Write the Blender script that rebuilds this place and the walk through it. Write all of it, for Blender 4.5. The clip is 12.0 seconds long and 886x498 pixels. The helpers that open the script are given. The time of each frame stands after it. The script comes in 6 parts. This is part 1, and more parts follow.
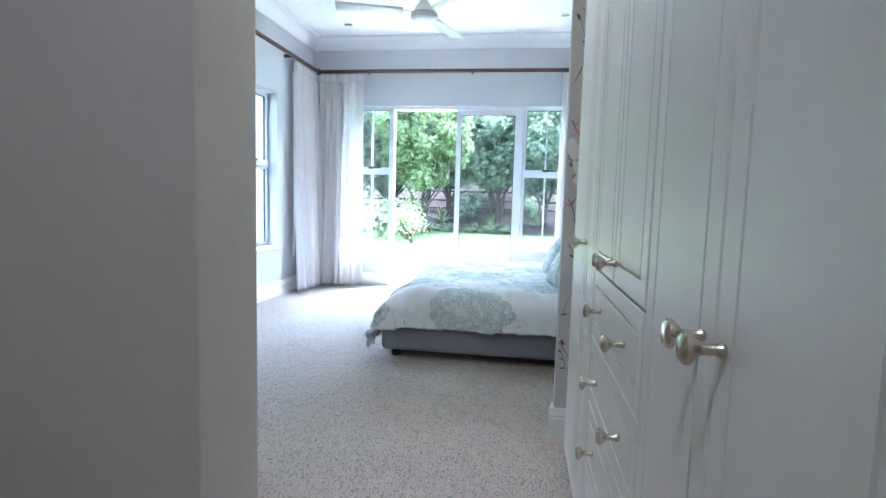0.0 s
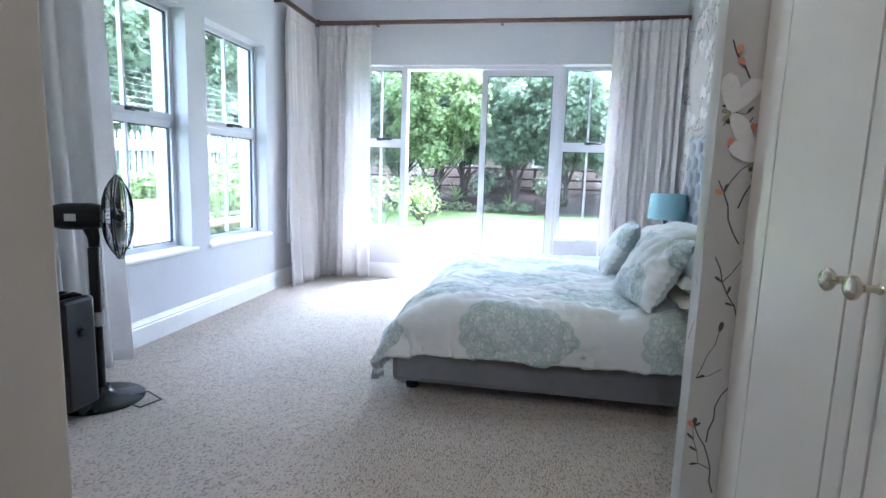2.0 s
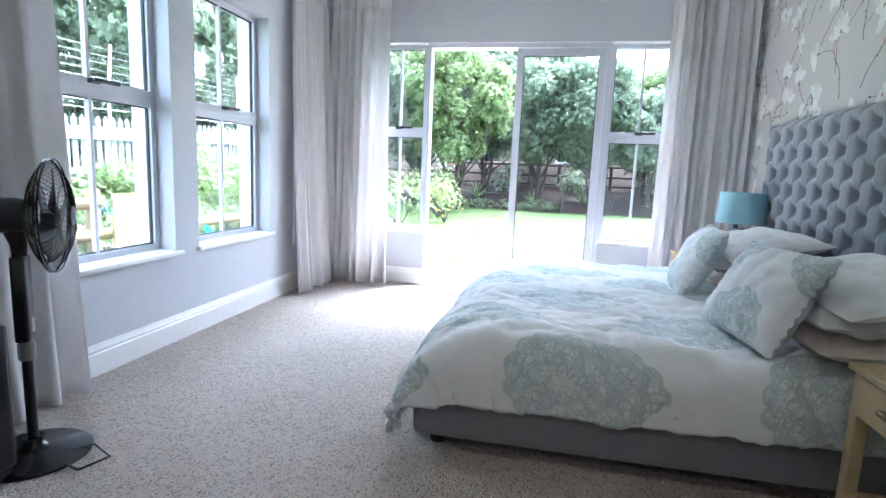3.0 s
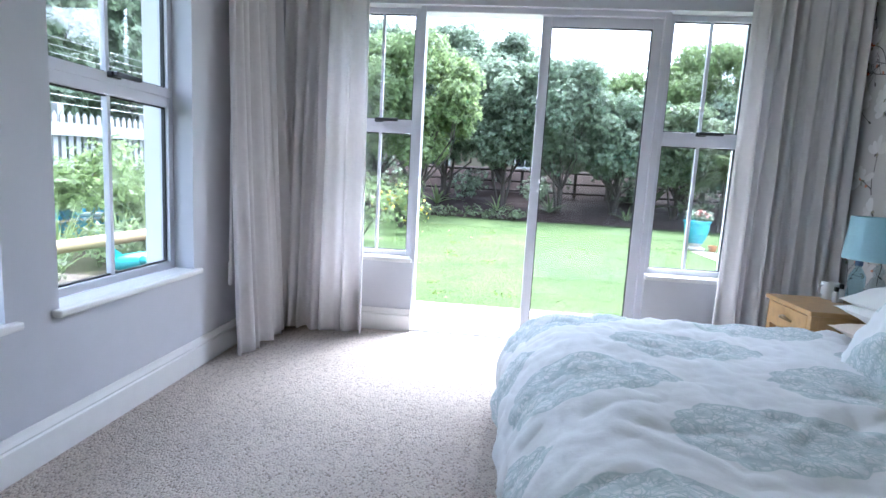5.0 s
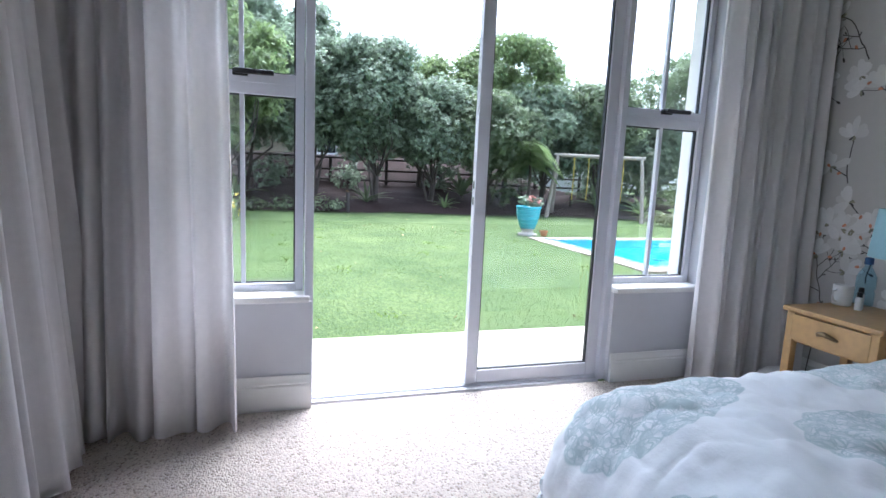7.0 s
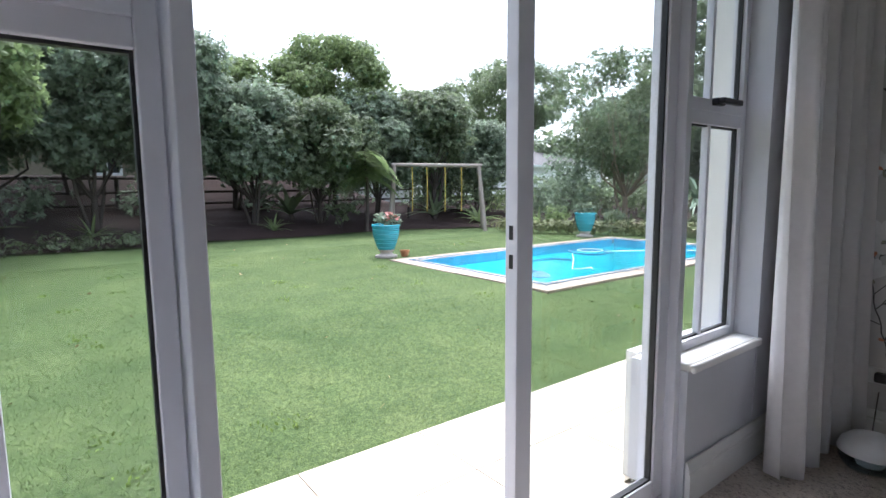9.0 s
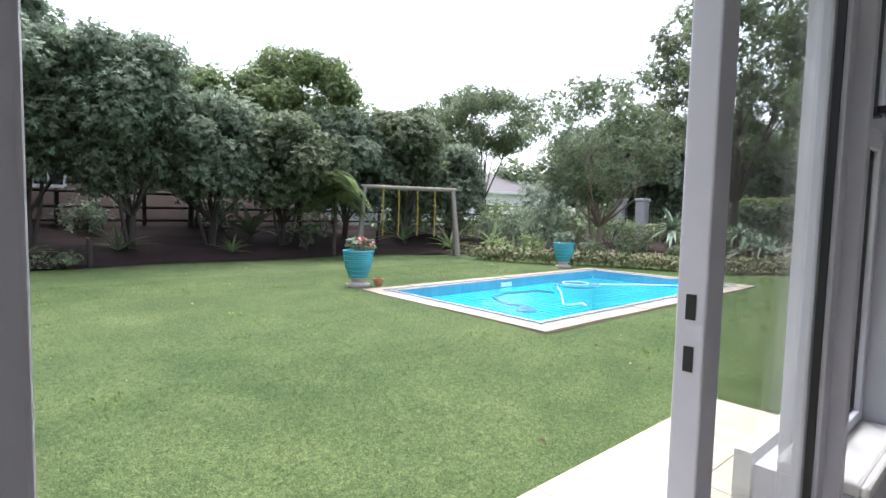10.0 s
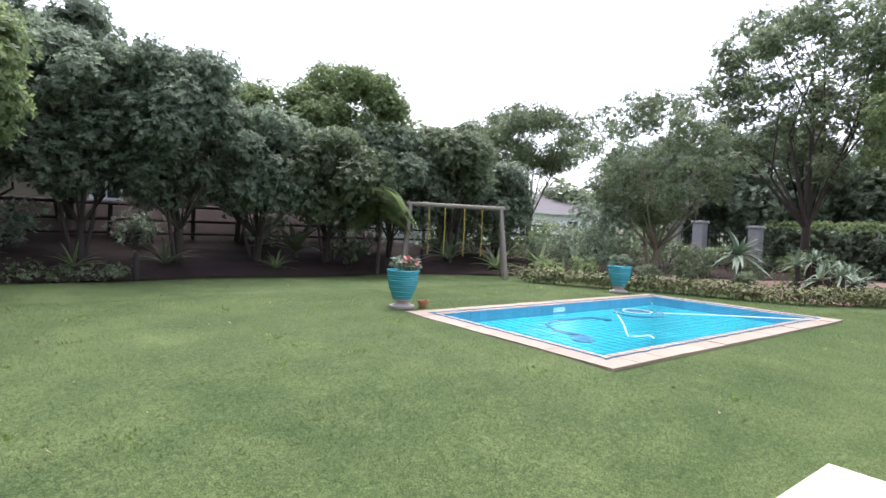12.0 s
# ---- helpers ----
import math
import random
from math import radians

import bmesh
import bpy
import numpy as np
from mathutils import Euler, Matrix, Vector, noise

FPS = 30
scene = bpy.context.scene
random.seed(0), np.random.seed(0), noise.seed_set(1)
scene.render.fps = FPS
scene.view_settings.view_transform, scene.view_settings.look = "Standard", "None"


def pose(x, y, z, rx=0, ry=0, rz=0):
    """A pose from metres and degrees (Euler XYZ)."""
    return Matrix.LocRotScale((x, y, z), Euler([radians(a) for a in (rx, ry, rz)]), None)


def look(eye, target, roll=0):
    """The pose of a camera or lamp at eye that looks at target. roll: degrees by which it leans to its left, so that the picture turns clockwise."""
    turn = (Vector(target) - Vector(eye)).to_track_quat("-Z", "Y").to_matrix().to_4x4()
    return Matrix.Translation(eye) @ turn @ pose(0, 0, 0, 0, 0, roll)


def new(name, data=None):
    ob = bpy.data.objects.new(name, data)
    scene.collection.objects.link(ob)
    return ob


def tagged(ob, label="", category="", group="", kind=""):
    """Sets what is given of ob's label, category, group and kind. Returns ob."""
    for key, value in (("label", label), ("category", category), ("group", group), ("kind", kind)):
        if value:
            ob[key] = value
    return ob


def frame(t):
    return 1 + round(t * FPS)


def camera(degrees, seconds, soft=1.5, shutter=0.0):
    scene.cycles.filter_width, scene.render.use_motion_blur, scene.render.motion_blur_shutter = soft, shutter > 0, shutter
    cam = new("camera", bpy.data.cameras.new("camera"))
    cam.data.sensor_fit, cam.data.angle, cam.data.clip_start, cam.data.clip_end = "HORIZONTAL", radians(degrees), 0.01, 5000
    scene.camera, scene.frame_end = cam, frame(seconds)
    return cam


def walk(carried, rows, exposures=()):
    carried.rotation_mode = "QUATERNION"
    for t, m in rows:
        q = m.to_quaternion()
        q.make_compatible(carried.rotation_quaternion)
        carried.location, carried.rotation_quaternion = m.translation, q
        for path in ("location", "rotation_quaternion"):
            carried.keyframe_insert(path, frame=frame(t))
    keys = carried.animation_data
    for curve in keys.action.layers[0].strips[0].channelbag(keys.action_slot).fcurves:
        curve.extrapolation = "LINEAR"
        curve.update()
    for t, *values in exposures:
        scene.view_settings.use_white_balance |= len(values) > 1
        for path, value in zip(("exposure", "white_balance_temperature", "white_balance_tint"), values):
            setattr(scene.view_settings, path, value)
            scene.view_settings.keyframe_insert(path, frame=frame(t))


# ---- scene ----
cam = camera(80.2, 12.0)
METRES, EYE, TILT, LEAN, TURN = 6.5, 1.23, 0.0, 0.0, 10.1
PATH = [
    (0, (-0.281, 0.918, 1.044), (-0.574, 2.887, 0.857), 1.6),
    (0.5, (-0.361, 1.117, 1.023), (-0.653, 3.086, 0.828), 2.3),
    (1, (-0.432, 1.363, 1.009), (-0.722, 3.33, 0.794), 2.2),
    (1.5, (-0.471, 1.578, 1.016), (-0.777, 3.54, 0.778), 1.8),
    (2, (-0.534, 1.82, 1.052), (-0.859, 3.774, 0.777), 1.9),
    (2.5, (-0.632, 2.108, 1.04), (-0.981, 4.056, 0.754), 2.3),
    (3, (-0.715, 2.416, 1.028), (-1.103, 4.356, 0.736), 2.4),
    (3.2, (-0.753, 2.545, 1.012), (-1.15, 4.485, 0.727), 2.5),
    (5, (-1.289, 3.565, 1.048), (-1.477, 5.537, 0.777), 3.2),
    (5.5, (-1.474, 3.813, 1.043), (-1.494, 5.795, 0.775), 3.0),
    (6, (-1.664, 4.113, 1.032), (-1.478, 6.086, 0.766), 3.0),
    (6.5, (-1.795, 4.41, 1.041), (-1.419, 6.354, 0.757), 2.9),
    (7, (-1.941, 4.746, 1.034), (-1.349, 6.636, 0.751), 2.6),
    (7.2, (-2.04, 4.93, 1.056), (-1.322, 6.773, 0.759), 2.3),
    (8.8, (-2.042, 5.991, 1.091), (-0.874, 7.595, 0.842), -0.4),
    (9, (-2.014, 6.128, 1.104), (-0.808, 7.706, 0.87), -0.5),
    (9.5, (-1.899, 6.468, 1.108), (-0.622, 7.997, 0.924), 0.2),
    (10, (-1.82, 6.759, 1.114), (-0.496, 8.251, 0.971), 1.3),
    (10.5, (-1.772, 6.933, 1.117), (-0.427, 8.409, 1.004), 1.4),
    (11, (-1.682, 7.059, 1.126), (-0.343, 8.542, 1.038), 1.8),
    (11.5, (-1.61, 7.131, 1.117), (-0.326, 8.662, 1.038), 2.1),
    (12, (-1.606, 7.161, 1.11), (-0.405, 8.758, 1.033), 2.3),
]
EXPOSURES = [(0, 4.88, 4850, 6), (1.5, 4.66, 5020, 9), (3, 4.36, 5300, 11), (5, 3.55, 5350, 13), (7, 2.86, 5450, 14), (9, 2.08, 5850, 15), (10.5, 1.72, 6150, 17), (12, 1.56, 6150, 20)]
walk(cam, [(t, look(eye, target, roll)) for t, eye, target, roll in PATH], EXPOSURES)

# ---- world and sun: a bright overcast sky ----
world = bpy.data.worlds.new("overcast_sky")
scene.world = world
world.use_nodes = True
wn = world.node_tree.nodes
sky = wn.new("ShaderNodeTexSky")
sky.sky_type, sky.sun_disc = "NISHITA", False
sky.sun_elevation, sky.sun_rotation = radians(66), radians(27)
sky.air_density, sky.dust_density, sky.ozone_density = 1.0, 3.0, 1.0
grey = wn.new("ShaderNodeHueSaturation")
grey.inputs["Saturation"].default_value = 0.40
world.node_tree.links.new(sky.outputs[0], grey.inputs["Color"])
world.node_tree.links.new(grey.outputs[0], wn["Background"].inputs["Color"])
wn["Background"].inputs["Strength"].default_value = 0.15

sun_data = bpy.data.lights.new("sun", "SUN")
sun_data.energy, sun_data.angle, sun_data.color = 1.5, radians(40), (1.0, 0.97, 0.92)
sun = new("sun", sun_data)
sun.matrix_world = look((9, 24, 46), (0, 6, 0))

# two warm downlights added out of view to brighten dressing room and way in
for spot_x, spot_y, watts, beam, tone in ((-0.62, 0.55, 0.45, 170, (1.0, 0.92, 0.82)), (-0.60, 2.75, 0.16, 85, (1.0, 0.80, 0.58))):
    lamp_data = bpy.data.lights.new("added_downlight_bulb", "AREA")
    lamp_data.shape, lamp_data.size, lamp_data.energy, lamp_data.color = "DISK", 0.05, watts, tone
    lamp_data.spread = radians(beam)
    bulb = new("added_downlight_bulb", lamp_data)
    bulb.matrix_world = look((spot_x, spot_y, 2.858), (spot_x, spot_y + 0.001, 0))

# ---- materials ----
def material(name, color, rough=0.6, metal=0.0, var=0.12, scale=8.0, bump=0.0, bump_scale=60.0, spec=0.5, sheen=0.0, per_piece=0.0, island=0.0, tint=None):
    """A surface with variation at two scales, a fine relief, and a shift from piece to piece."""
    m = bpy.data.materials.new(name)
    m.use_nodes = True
    nt = m.node_tree
    n, l = nt.nodes, nt.links
    b = n["Principled BSDF"]
    b.inputs["Roughness"].default_value, b.inputs["Metallic"].default_value = rough, metal
    b.inputs["Specular IOR Level"].default_value = spec
    b.inputs["Sheen Weight"].default_value = sheen
    pos = n.new("ShaderNodeTexCoord").outputs["Object"]
    big, fine = n.new("ShaderNodeTexNoise"), n.new("ShaderNodeTexNoise")
    for t, s, d in ((big, scale * 0.25, 4), (fine, scale * 4, 3)):
        t.inputs["Scale"].default_value, t.inputs["Detail"].default_value = s, d
        l.new(pos, t.inputs["Vector"])
    add = n.new("ShaderNodeMath")
    add.operation = "ADD"
    l.new(big.outputs["Fac"], add.inputs[0]), l.new(fine.outputs["Fac"], add.inputs[1])
    value = add.outputs[0]
    for amount, node, out in ((per_piece, "ShaderNodeObjectInfo", "Random"), (island, "ShaderNodeNewGeometry", "Random Per Island")):
        if amount:
            k = n.new("ShaderNodeMath")
            k.operation, k.inputs[1].default_value = "MULTIPLY_ADD", amount / max(var, 0.01)
            l.new(n.new(node).outputs[out], k.inputs[0]), l.new(value, k.inputs[2])
            value = k.outputs[0]
    top = 2.0 + (per_piece + island) / max(var, 0.01)
    mp = n.new("ShaderNodeMapRange")
    mp.inputs["From Min"].default_value, mp.inputs["From Max"].default_value = 0.5, top - 0.5
    l.new(value, mp.inputs["Value"])
    mix = n.new("ShaderNodeMix")
    mix.data_type = "RGBA"
    span = var + per_piece + island
    lo = tint if tint else [c * (1 - span) for c in color]
    mix.inputs["A"].default_value = (*lo, 1)
    mix.inputs["B"].default_value = (*[min(1, c * (1 + span)) for c in color], 1)
    l.new(mp.outputs[0], mix.inputs["Factor"]), l.new(mix.outputs["Result"], b.inputs["Base Color"])
    if bump:
        t, k = n.new("ShaderNodeTexNoise"), n.new("ShaderNodeBump")
        t.inputs["Scale"].default_value, t.inputs["Detail"].default_value = bump_scale, 4
        k.inputs["Strength"].default_value, k.inputs["Distance"].default_value = bump, 0.01
        l.new(pos, t.inputs["Vector"]), l.new(t.outputs["Fac"], k.inputs["Height"]), l.new(k.outputs[0], b.inputs["Normal"])
    return m


def glassy(name, tint, ior=1.45, rough=0.0, wave=0.0, gain=1.0):
    """Clear sheet: what lies behind it shows through, with a Fresnel gloss."""
    m = bpy.data.materials.new(name)
    m.use_nodes = True
    n, l = m.node_tree.nodes, m.node_tree.links
    n.remove(n["Principled BSDF"])
    clear, gloss, mix, fres = n.new("ShaderNodeBsdfTransparent"), n.new("ShaderNodeBsdfGlossy"), n.new("ShaderNodeMixShader"), n.new("ShaderNodeLayerWeight")
    clear.inputs["Color"].default_value = (*tint, 1)
    gloss.inputs["Roughness"].default_value = rough
    fres.inputs["Blend"].default_value = 0.5
    face, power, schlick = fres.outputs["Facing"], n.new("ShaderNodeMath"), n.new("ShaderNodeMath")
    power.operation, power.inputs[1].default_value = "POWER", 5.0
    r0 = ((ior - 1) / (ior + 1)) ** 2
    schlick.operation, schlick.inputs[1].default_value, schlick.inputs[2].default_value = "MULTIPLY_ADD", (1 - r0) * gain, r0
    l.new(face, power.inputs[0]), l.new(power.outputs[0], schlick.inputs[0]), l.new(schlick.outputs[0], mix.inputs[0])
    l.new(clear.outputs[0], mix.inputs[1]), l.new(gloss.outputs[0], mix.inputs[2])
    if wave:
        t, k = n.new("ShaderNodeTexNoise"), n.new("ShaderNodeBump")
        t.inputs["Scale"].default_value = 3.0
        k.inputs["Strength"].default_value, k.inputs["Distance"].default_value = wave, 0.05
        l.new(n.new("ShaderNodeTexCoord").outputs["Object"], t.inputs["Vector"]), l.new(t.outputs["Fac"], k.inputs["Height"])
        l.new(k.outputs[0], gloss.inputs["Normal"]), l.new(k.outputs[0], fres.inputs["Normal"])
    l.new(mix.outputs[0], n["Material Output"].inputs["Surface"])
    return m


def carpet_material():
    m = material("berber_carpet", (0.58, 0.50, 0.43), 0.95, var=0.16, scale=5, spec=0.1, sheen=0.3)
    n, l = m.node_tree.nodes, m.node_tree.links
    b = n["Principled BSDF"]
    pos = n.new("ShaderNodeTexCoord").outputs["Object"]
    loops, flecks, bump = n.new("ShaderNodeTexVoronoi"), n.new("ShaderNodeTexVoronoi"), n.new("ShaderNodeBump")
    stretch = n.new("ShaderNodeMapping")
    stretch.inputs["Scale"].default_value, stretch.inputs["Rotation"].default_value = (1.0, 0.62, 1.0), (0, 0, radians(8))
    l.new(pos, stretch.inputs["Vector"])
    for t, s in ((loops, 170.0), (flecks, 170.0)):
        t.inputs["Scale"].default_value = s
        l.new(stretch.outputs[0], t.inputs["Vector"])
    bump.inputs["Strength"].default_value, bump.inputs["Distance"].default_value, bump.invert = 1.0, 0.008, True
    l.new(loops.outputs["Distance"], bump.inputs["Height"]), l.new(bump.outputs[0], b.inputs["Normal"])
    old = b.inputs["Base Color"].links[0].from_socket
    ramp = n.new("ShaderNodeValToRGB")
    ramp.color_ramp.elements[0].color, ramp.color_ramp.elements[1].color = (0.30, 0.26, 0.22, 1), (1.0, 1.0, 1.0, 1)
    ramp.color_ramp.elements[0].position, ramp.color_ramp.elements[1].position = 0.03, 0.32
    split = n.new("ShaderNodeSeparateColor")
    l.new(flecks.outputs["Color"], split.inputs[0]), l.new(split.outputs[0], ramp.inputs["Fac"])
    mul = n.new("ShaderNodeMix")
    mul.data_type, mul.blend_type = "RGBA", "MULTIPLY"
    mul.inputs["Factor"].default_value = 0.75
    l.new(old, mul.inputs["A"]), l.new(ramp.outputs[0], mul.inputs["B"]), l.new(mul.outputs["Result"], b.inputs["Base Color"])
    return m


def duvet_material(name, cell=(0.62, 0.52), shift=(0.0, 0.0), base=(0.86, 0.87, 0.88), ink=(0.45, 0.555, 0.56)):
    """White cotton with sea-green lace medallions in staggered rows, laid out in metres of cloth by the UV map."""
    m = material(name, base, 0.85, var=0.03, scale=6, bump=0.35, bump_scale=16, spec=0.2, sheen=0.2)
    n, l = m.node_tree.nodes, m.node_tree.links
    b = n["Principled BSDF"]

    def math2(op, a, c=None):
        k = n.new("ShaderNodeMath")
        k.operation = op
        for i, v in enumerate((a, c)):
            if v is None:
                continue
            if isinstance(v, (int, float)):
                k.inputs[i].default_value = v
            else:
                l.new(v, k.inputs[i])
        return k.outputs[0]

    def ramp(value, a, c, lo=0.0, hi=1.0):
        k = n.new("ShaderNodeMapRange")
        k.inputs["From Min"].default_value, k.inputs["From Max"].default_value = a, c
        k.inputs["To Min"].default_value, k.inputs["To Max"].default_value = lo, hi
        l.new(value, k.inputs["Value"])
        return k.outputs[0]

    uv = n.new("ShaderNodeUVMap").outputs[0]
    sep = n.new("ShaderNodeSeparateXYZ")
    l.new(uv, sep.inputs[0])
    row = math2("DIVIDE", math2("ADD", sep.outputs[1], shift[1]), cell[1])
    odd = math2("MULTIPLY", math2("MODULO", math2("FLOOR", row), 2.0), 0.5)
    cu = math2("SUBTRACT", math2("FRACT", math2("ADD", math2("DIVIDE", math2("ADD", sep.outputs[0], shift[0]), cell[0]), odd)), 0.5)
    cv = math2("SUBTRACT", math2("FRACT", row), 0.5)
    # a drop shape, broad towards the foot and pointed towards the head
    along = math2("DIVIDE", cu, 0.325)
    broad = math2("ADD", 0.455, math2("MULTIPLY", along, 0.085))
    across = math2("DIVIDE", cv, broad)
    ang = math2("ARCTAN2", across, along)
    rad = math2("SQRT", math2("ADD", math2("MULTIPLY", along, along), math2("MULTIPLY", across, across)))
    point = math2("MULTIPLY", math2("POWER", math2("MAXIMUM", math2("MULTIPLY", math2("COSINE", ang), -1.0), 0.0), 8.0), 0.10)
    edge = math2("ADD", math2("ADD", 0.93, point), math2("MULTIPLY", math2("ABSOLUTE", math2("SINE", math2("MULTIPLY", ang, 7.5))), 0.07))
    depth = math2("SUBTRACT", edge, rad)
    inside = ramp(depth, 0.0, 0.025)
    warp = n.new("ShaderNodeTexNoise")
    warp.inputs["Scale"].default_value, warp.inputs["Detail"].default_value = 30.0, 3
    l.new(uv, warp.inputs["Vector"])
    bent = n.new("ShaderNodeVectorMath")
    bent.operation = "MULTIPLY_ADD"
    bent.inputs[1].default_value = (0.04, 0.04, 0.0)
    l.new(warp.outputs["Color"], bent.inputs[0]), l.new(uv, bent.inputs[2])
    # scrolls: cell edges of two sizes, bent out of straight
    fine = n.new("ShaderNodeTexVoronoi")
    fine.feature, fine.inputs["Scale"].default_value = "DISTANCE_TO_EDGE", 58.0
    coarse = n.new("ShaderNodeTexVoronoi")
    coarse.feature, coarse.inputs["Scale"].default_value = "DISTANCE_TO_EDGE", 27.0
    l.new(bent.outputs[0], fine.inputs["Vector"]), l.new(bent.outputs[0], coarse.inputs["Vector"])
    scroll = math2("MAXIMUM", ramp(fine.outputs["Distance"], 0.02, 0.13, 0.70, 0.0), ramp(coarse.outputs["Distance"], 0.015, 0.08, 0.95, 0.0))
    # rings of scallops round a pale oval near the broad end
    eye_u = math2("SUBTRACT", along, 0.22)
    eye_r = math2("SQRT", math2("ADD", math2("MULTIPLY", eye_u, eye_u), math2("MULTIPLY", across, across)))
    rings = ramp(math2("SINE", math2("ADD", math2("MULTIPLY", eye_r, 21.0), math2("MULTIPLY", math2("SINE", math2("MULTIPLY", ang, 11.0)), 1.1))), 0.1, 0.9, 0.0, 0.45)
    worn = n.new("ShaderNodeTexNoise")
    worn.inputs["Scale"].default_value, worn.inputs["Detail"].default_value = 26.0, 5
    l.new(uv, worn.inputs["Vector"])
    tone = math2("ADD", ramp(worn.outputs["Fac"], 0.35, 0.7, 0.02, 0.34), math2("MULTIPLY", math2("MAXIMUM", scroll, rings), 0.85))
    tone = math2("MULTIPLY", tone, ramp(eye_r, 0.12, 0.17, 0.45, 1.0))
    rim = ramp(depth, 0.02, 0.10, 0.72, 0.0)
    fac = math2("MULTIPLY", inside, math2("MINIMUM", math2("MAXIMUM", tone, rim), 0.85))
    mix = n.new("ShaderNodeMix")
    mix.data_type = "RGBA"
    l.new(fac, mix.inputs["Factor"])
    l.new(b.inputs["Base Color"].links[0].from_socket, mix.inputs["A"])
    mix.inputs["B"].default_value = (*ink, 1)
    l.new(mix.outputs["Result"], b.inputs["Base Color"])
    return m


PAINT = material("grey_wall_paint", (0.61, 0.61, 0.645), 0.7, var=0.03, scale=3, bump=0.05, bump_scale=220, spec=0.25)
PAINT_TAUPE = material("cream_wall_paint", (0.60, 0.56, 0.52), 0.7, var=0.03, scale=3, bump=0.05, bump_scale=220, spec=0.25)
CEIL = material("white_ceiling_paint", (0.82, 0.82, 0.83), 0.8, var=0.02, scale=2, spec=0.2)
TRIM = material("white_gloss_trim", (0.80, 0.79, 0.77), 0.35, var=0.04, scale=5, bump=0.03, bump_scale=40)
CUPBOARD = material("cream_lacquer_cupboard", (0.78, 0.74, 0.69), 0.38, var=0.03, scale=3, bump=0.03, bump_scale=30)
ALU = material("white_powder_coated_aluminium", (0.66, 0.66, 0.71), 0.42, var=0.04, scale=6, spec=0.5)
OUTER = material("white_plaster_outside", (0.78, 0.77, 0.74), 0.85, var=0.06, scale=4, bump=0.15, bump_scale=120)
RUBBER = material("black_rubber_seal", (0.02, 0.02, 0.022), 0.6, var=0.1)
BLACK = material("black_plastic", (0.012, 0.012, 0.014), 0.32, var=0.15, scale=10, spec=0.5)
BLACK_ENAMEL = material("black_enamel_steel", (0.01, 0.01, 0.011), 0.22, var=0.15, scale=10, spec=0.6)
GLASS = glassy("window_glass", (0.96, 0.98, 0.97), 1.62)
CARPET = carpet_material()
WALLPAPER = material("silver_grey_wallpaper", (0.57, 0.555, 0.54), 0.55, var=0.03, scale=6, spec=0.35)
PETAL_PRINT = material("white_printed_petals", (0.76, 0.75, 0.745), 0.6, var=0.08, scale=30, island=0.05)
PETAL_SHADE = material("grey_printed_petals", (0.69, 0.675, 0.66), 0.6, var=0.08, scale=30, island=0.04)
BRANCH_PRINT = material("dark_printed_branches", (0.075, 0.07, 0.075), 0.6, var=0.3, scale=40, island=0.2)
LEAF_PRINT = material("olive_printed_leaves", (0.30, 0.29, 0.22), 0.6, var=0.2, scale=40, island=0.25)
BUD_PRINT = material("coral_printed_buds", (0.62, 0.26, 0.16), 0.6, var=0.2, scale=40, island=0.2)
RAILWOOD = material("dark_stained_wood", (0.10, 0.045, 0.03), 0.35, var=0.3, scale=12)
CURTAIN = material("white_linen_curtain", (0.88, 0.855, 0.85), 0.9, var=0.05, scale=10, bump=0.12, bump_scale=300, spec=0.1, sheen=0.2)
VELVET = material("grey_velvet", (0.25, 0.265, 0.30), 0.75, var=0.12, scale=9, bump=0.06, bump_scale=180, spec=0.2, sheen=0.5)
BASECLOTH = material("grey_upholstery", (0.30, 0.30, 0.325), 0.85, var=0.10, scale=7, bump=0.1, bump_scale=260, spec=0.15, sheen=0.3)
DUVET = duvet_material("lace_print_duvet_cotton", (0.80, 0.35), (0.26, 0.435))
SHAM = duvet_material("lace_print_pillow_cotton", (0.50, 0.36), (0.0, 0.16))
WHITE_COTTON = material("white_cotton", (0.80, 0.79, 0.77), 0.85, var=0.03, scale=8, bump=0.2, bump_scale=18, spec=0.2, sheen=0.2)
PEACH_COTTON = material("peach_cotton", (0.74, 0.62, 0.54), 0.85, var=0.03, scale=8, bump=0.2, bump_scale=18, spec=0.2, sheen=0.2)
PINE = material("varnished_pine", (0.46, 0.28, 0.11), 0.35, var=0.2, scale=9, bump=0.03, bump_scale=70)
PINE_PALE = material("pale_lacquered_pine", (0.60, 0.46, 0.27), 0.38, var=0.15, scale=9, bump=0.03, bump_scale=70)
BRONZE = material("antique_brass", (0.25, 0.18, 0.10), 0.35, metal=1.0, var=0.2)
CHROME = material("brushed_nickel", (0.62, 0.57, 0.48), 0.24, metal=1.0, var=0.1)
SHADE_BLUE = material("pale_blue_fabric_shade", (0.32, 0.52, 0.60), 0.8, var=0.05, scale=20, bump=0.1, bump_scale=300)
CRYSTAL = glassy("clear_glass_lamp", (0.85, 0.90, 0.92), 1.5)
BLUE_GLASS = glassy("blue_plastic_bottle", (0.72, 0.88, 0.95), 1.4)
WHITE_PLASTIC = material("white_plastic", (0.80, 0.80, 0.80), 0.3, var=0.03)
PAVING = material("cream_paving_tile", (0.52, 0.455, 0.355), 0.6, var=0.06, scale=5, bump=0.06, bump_scale=90, per_piece=0.04)
GROUT = material("grey_grout", (0.36, 0.33, 0.29), 0.9, var=0.15)
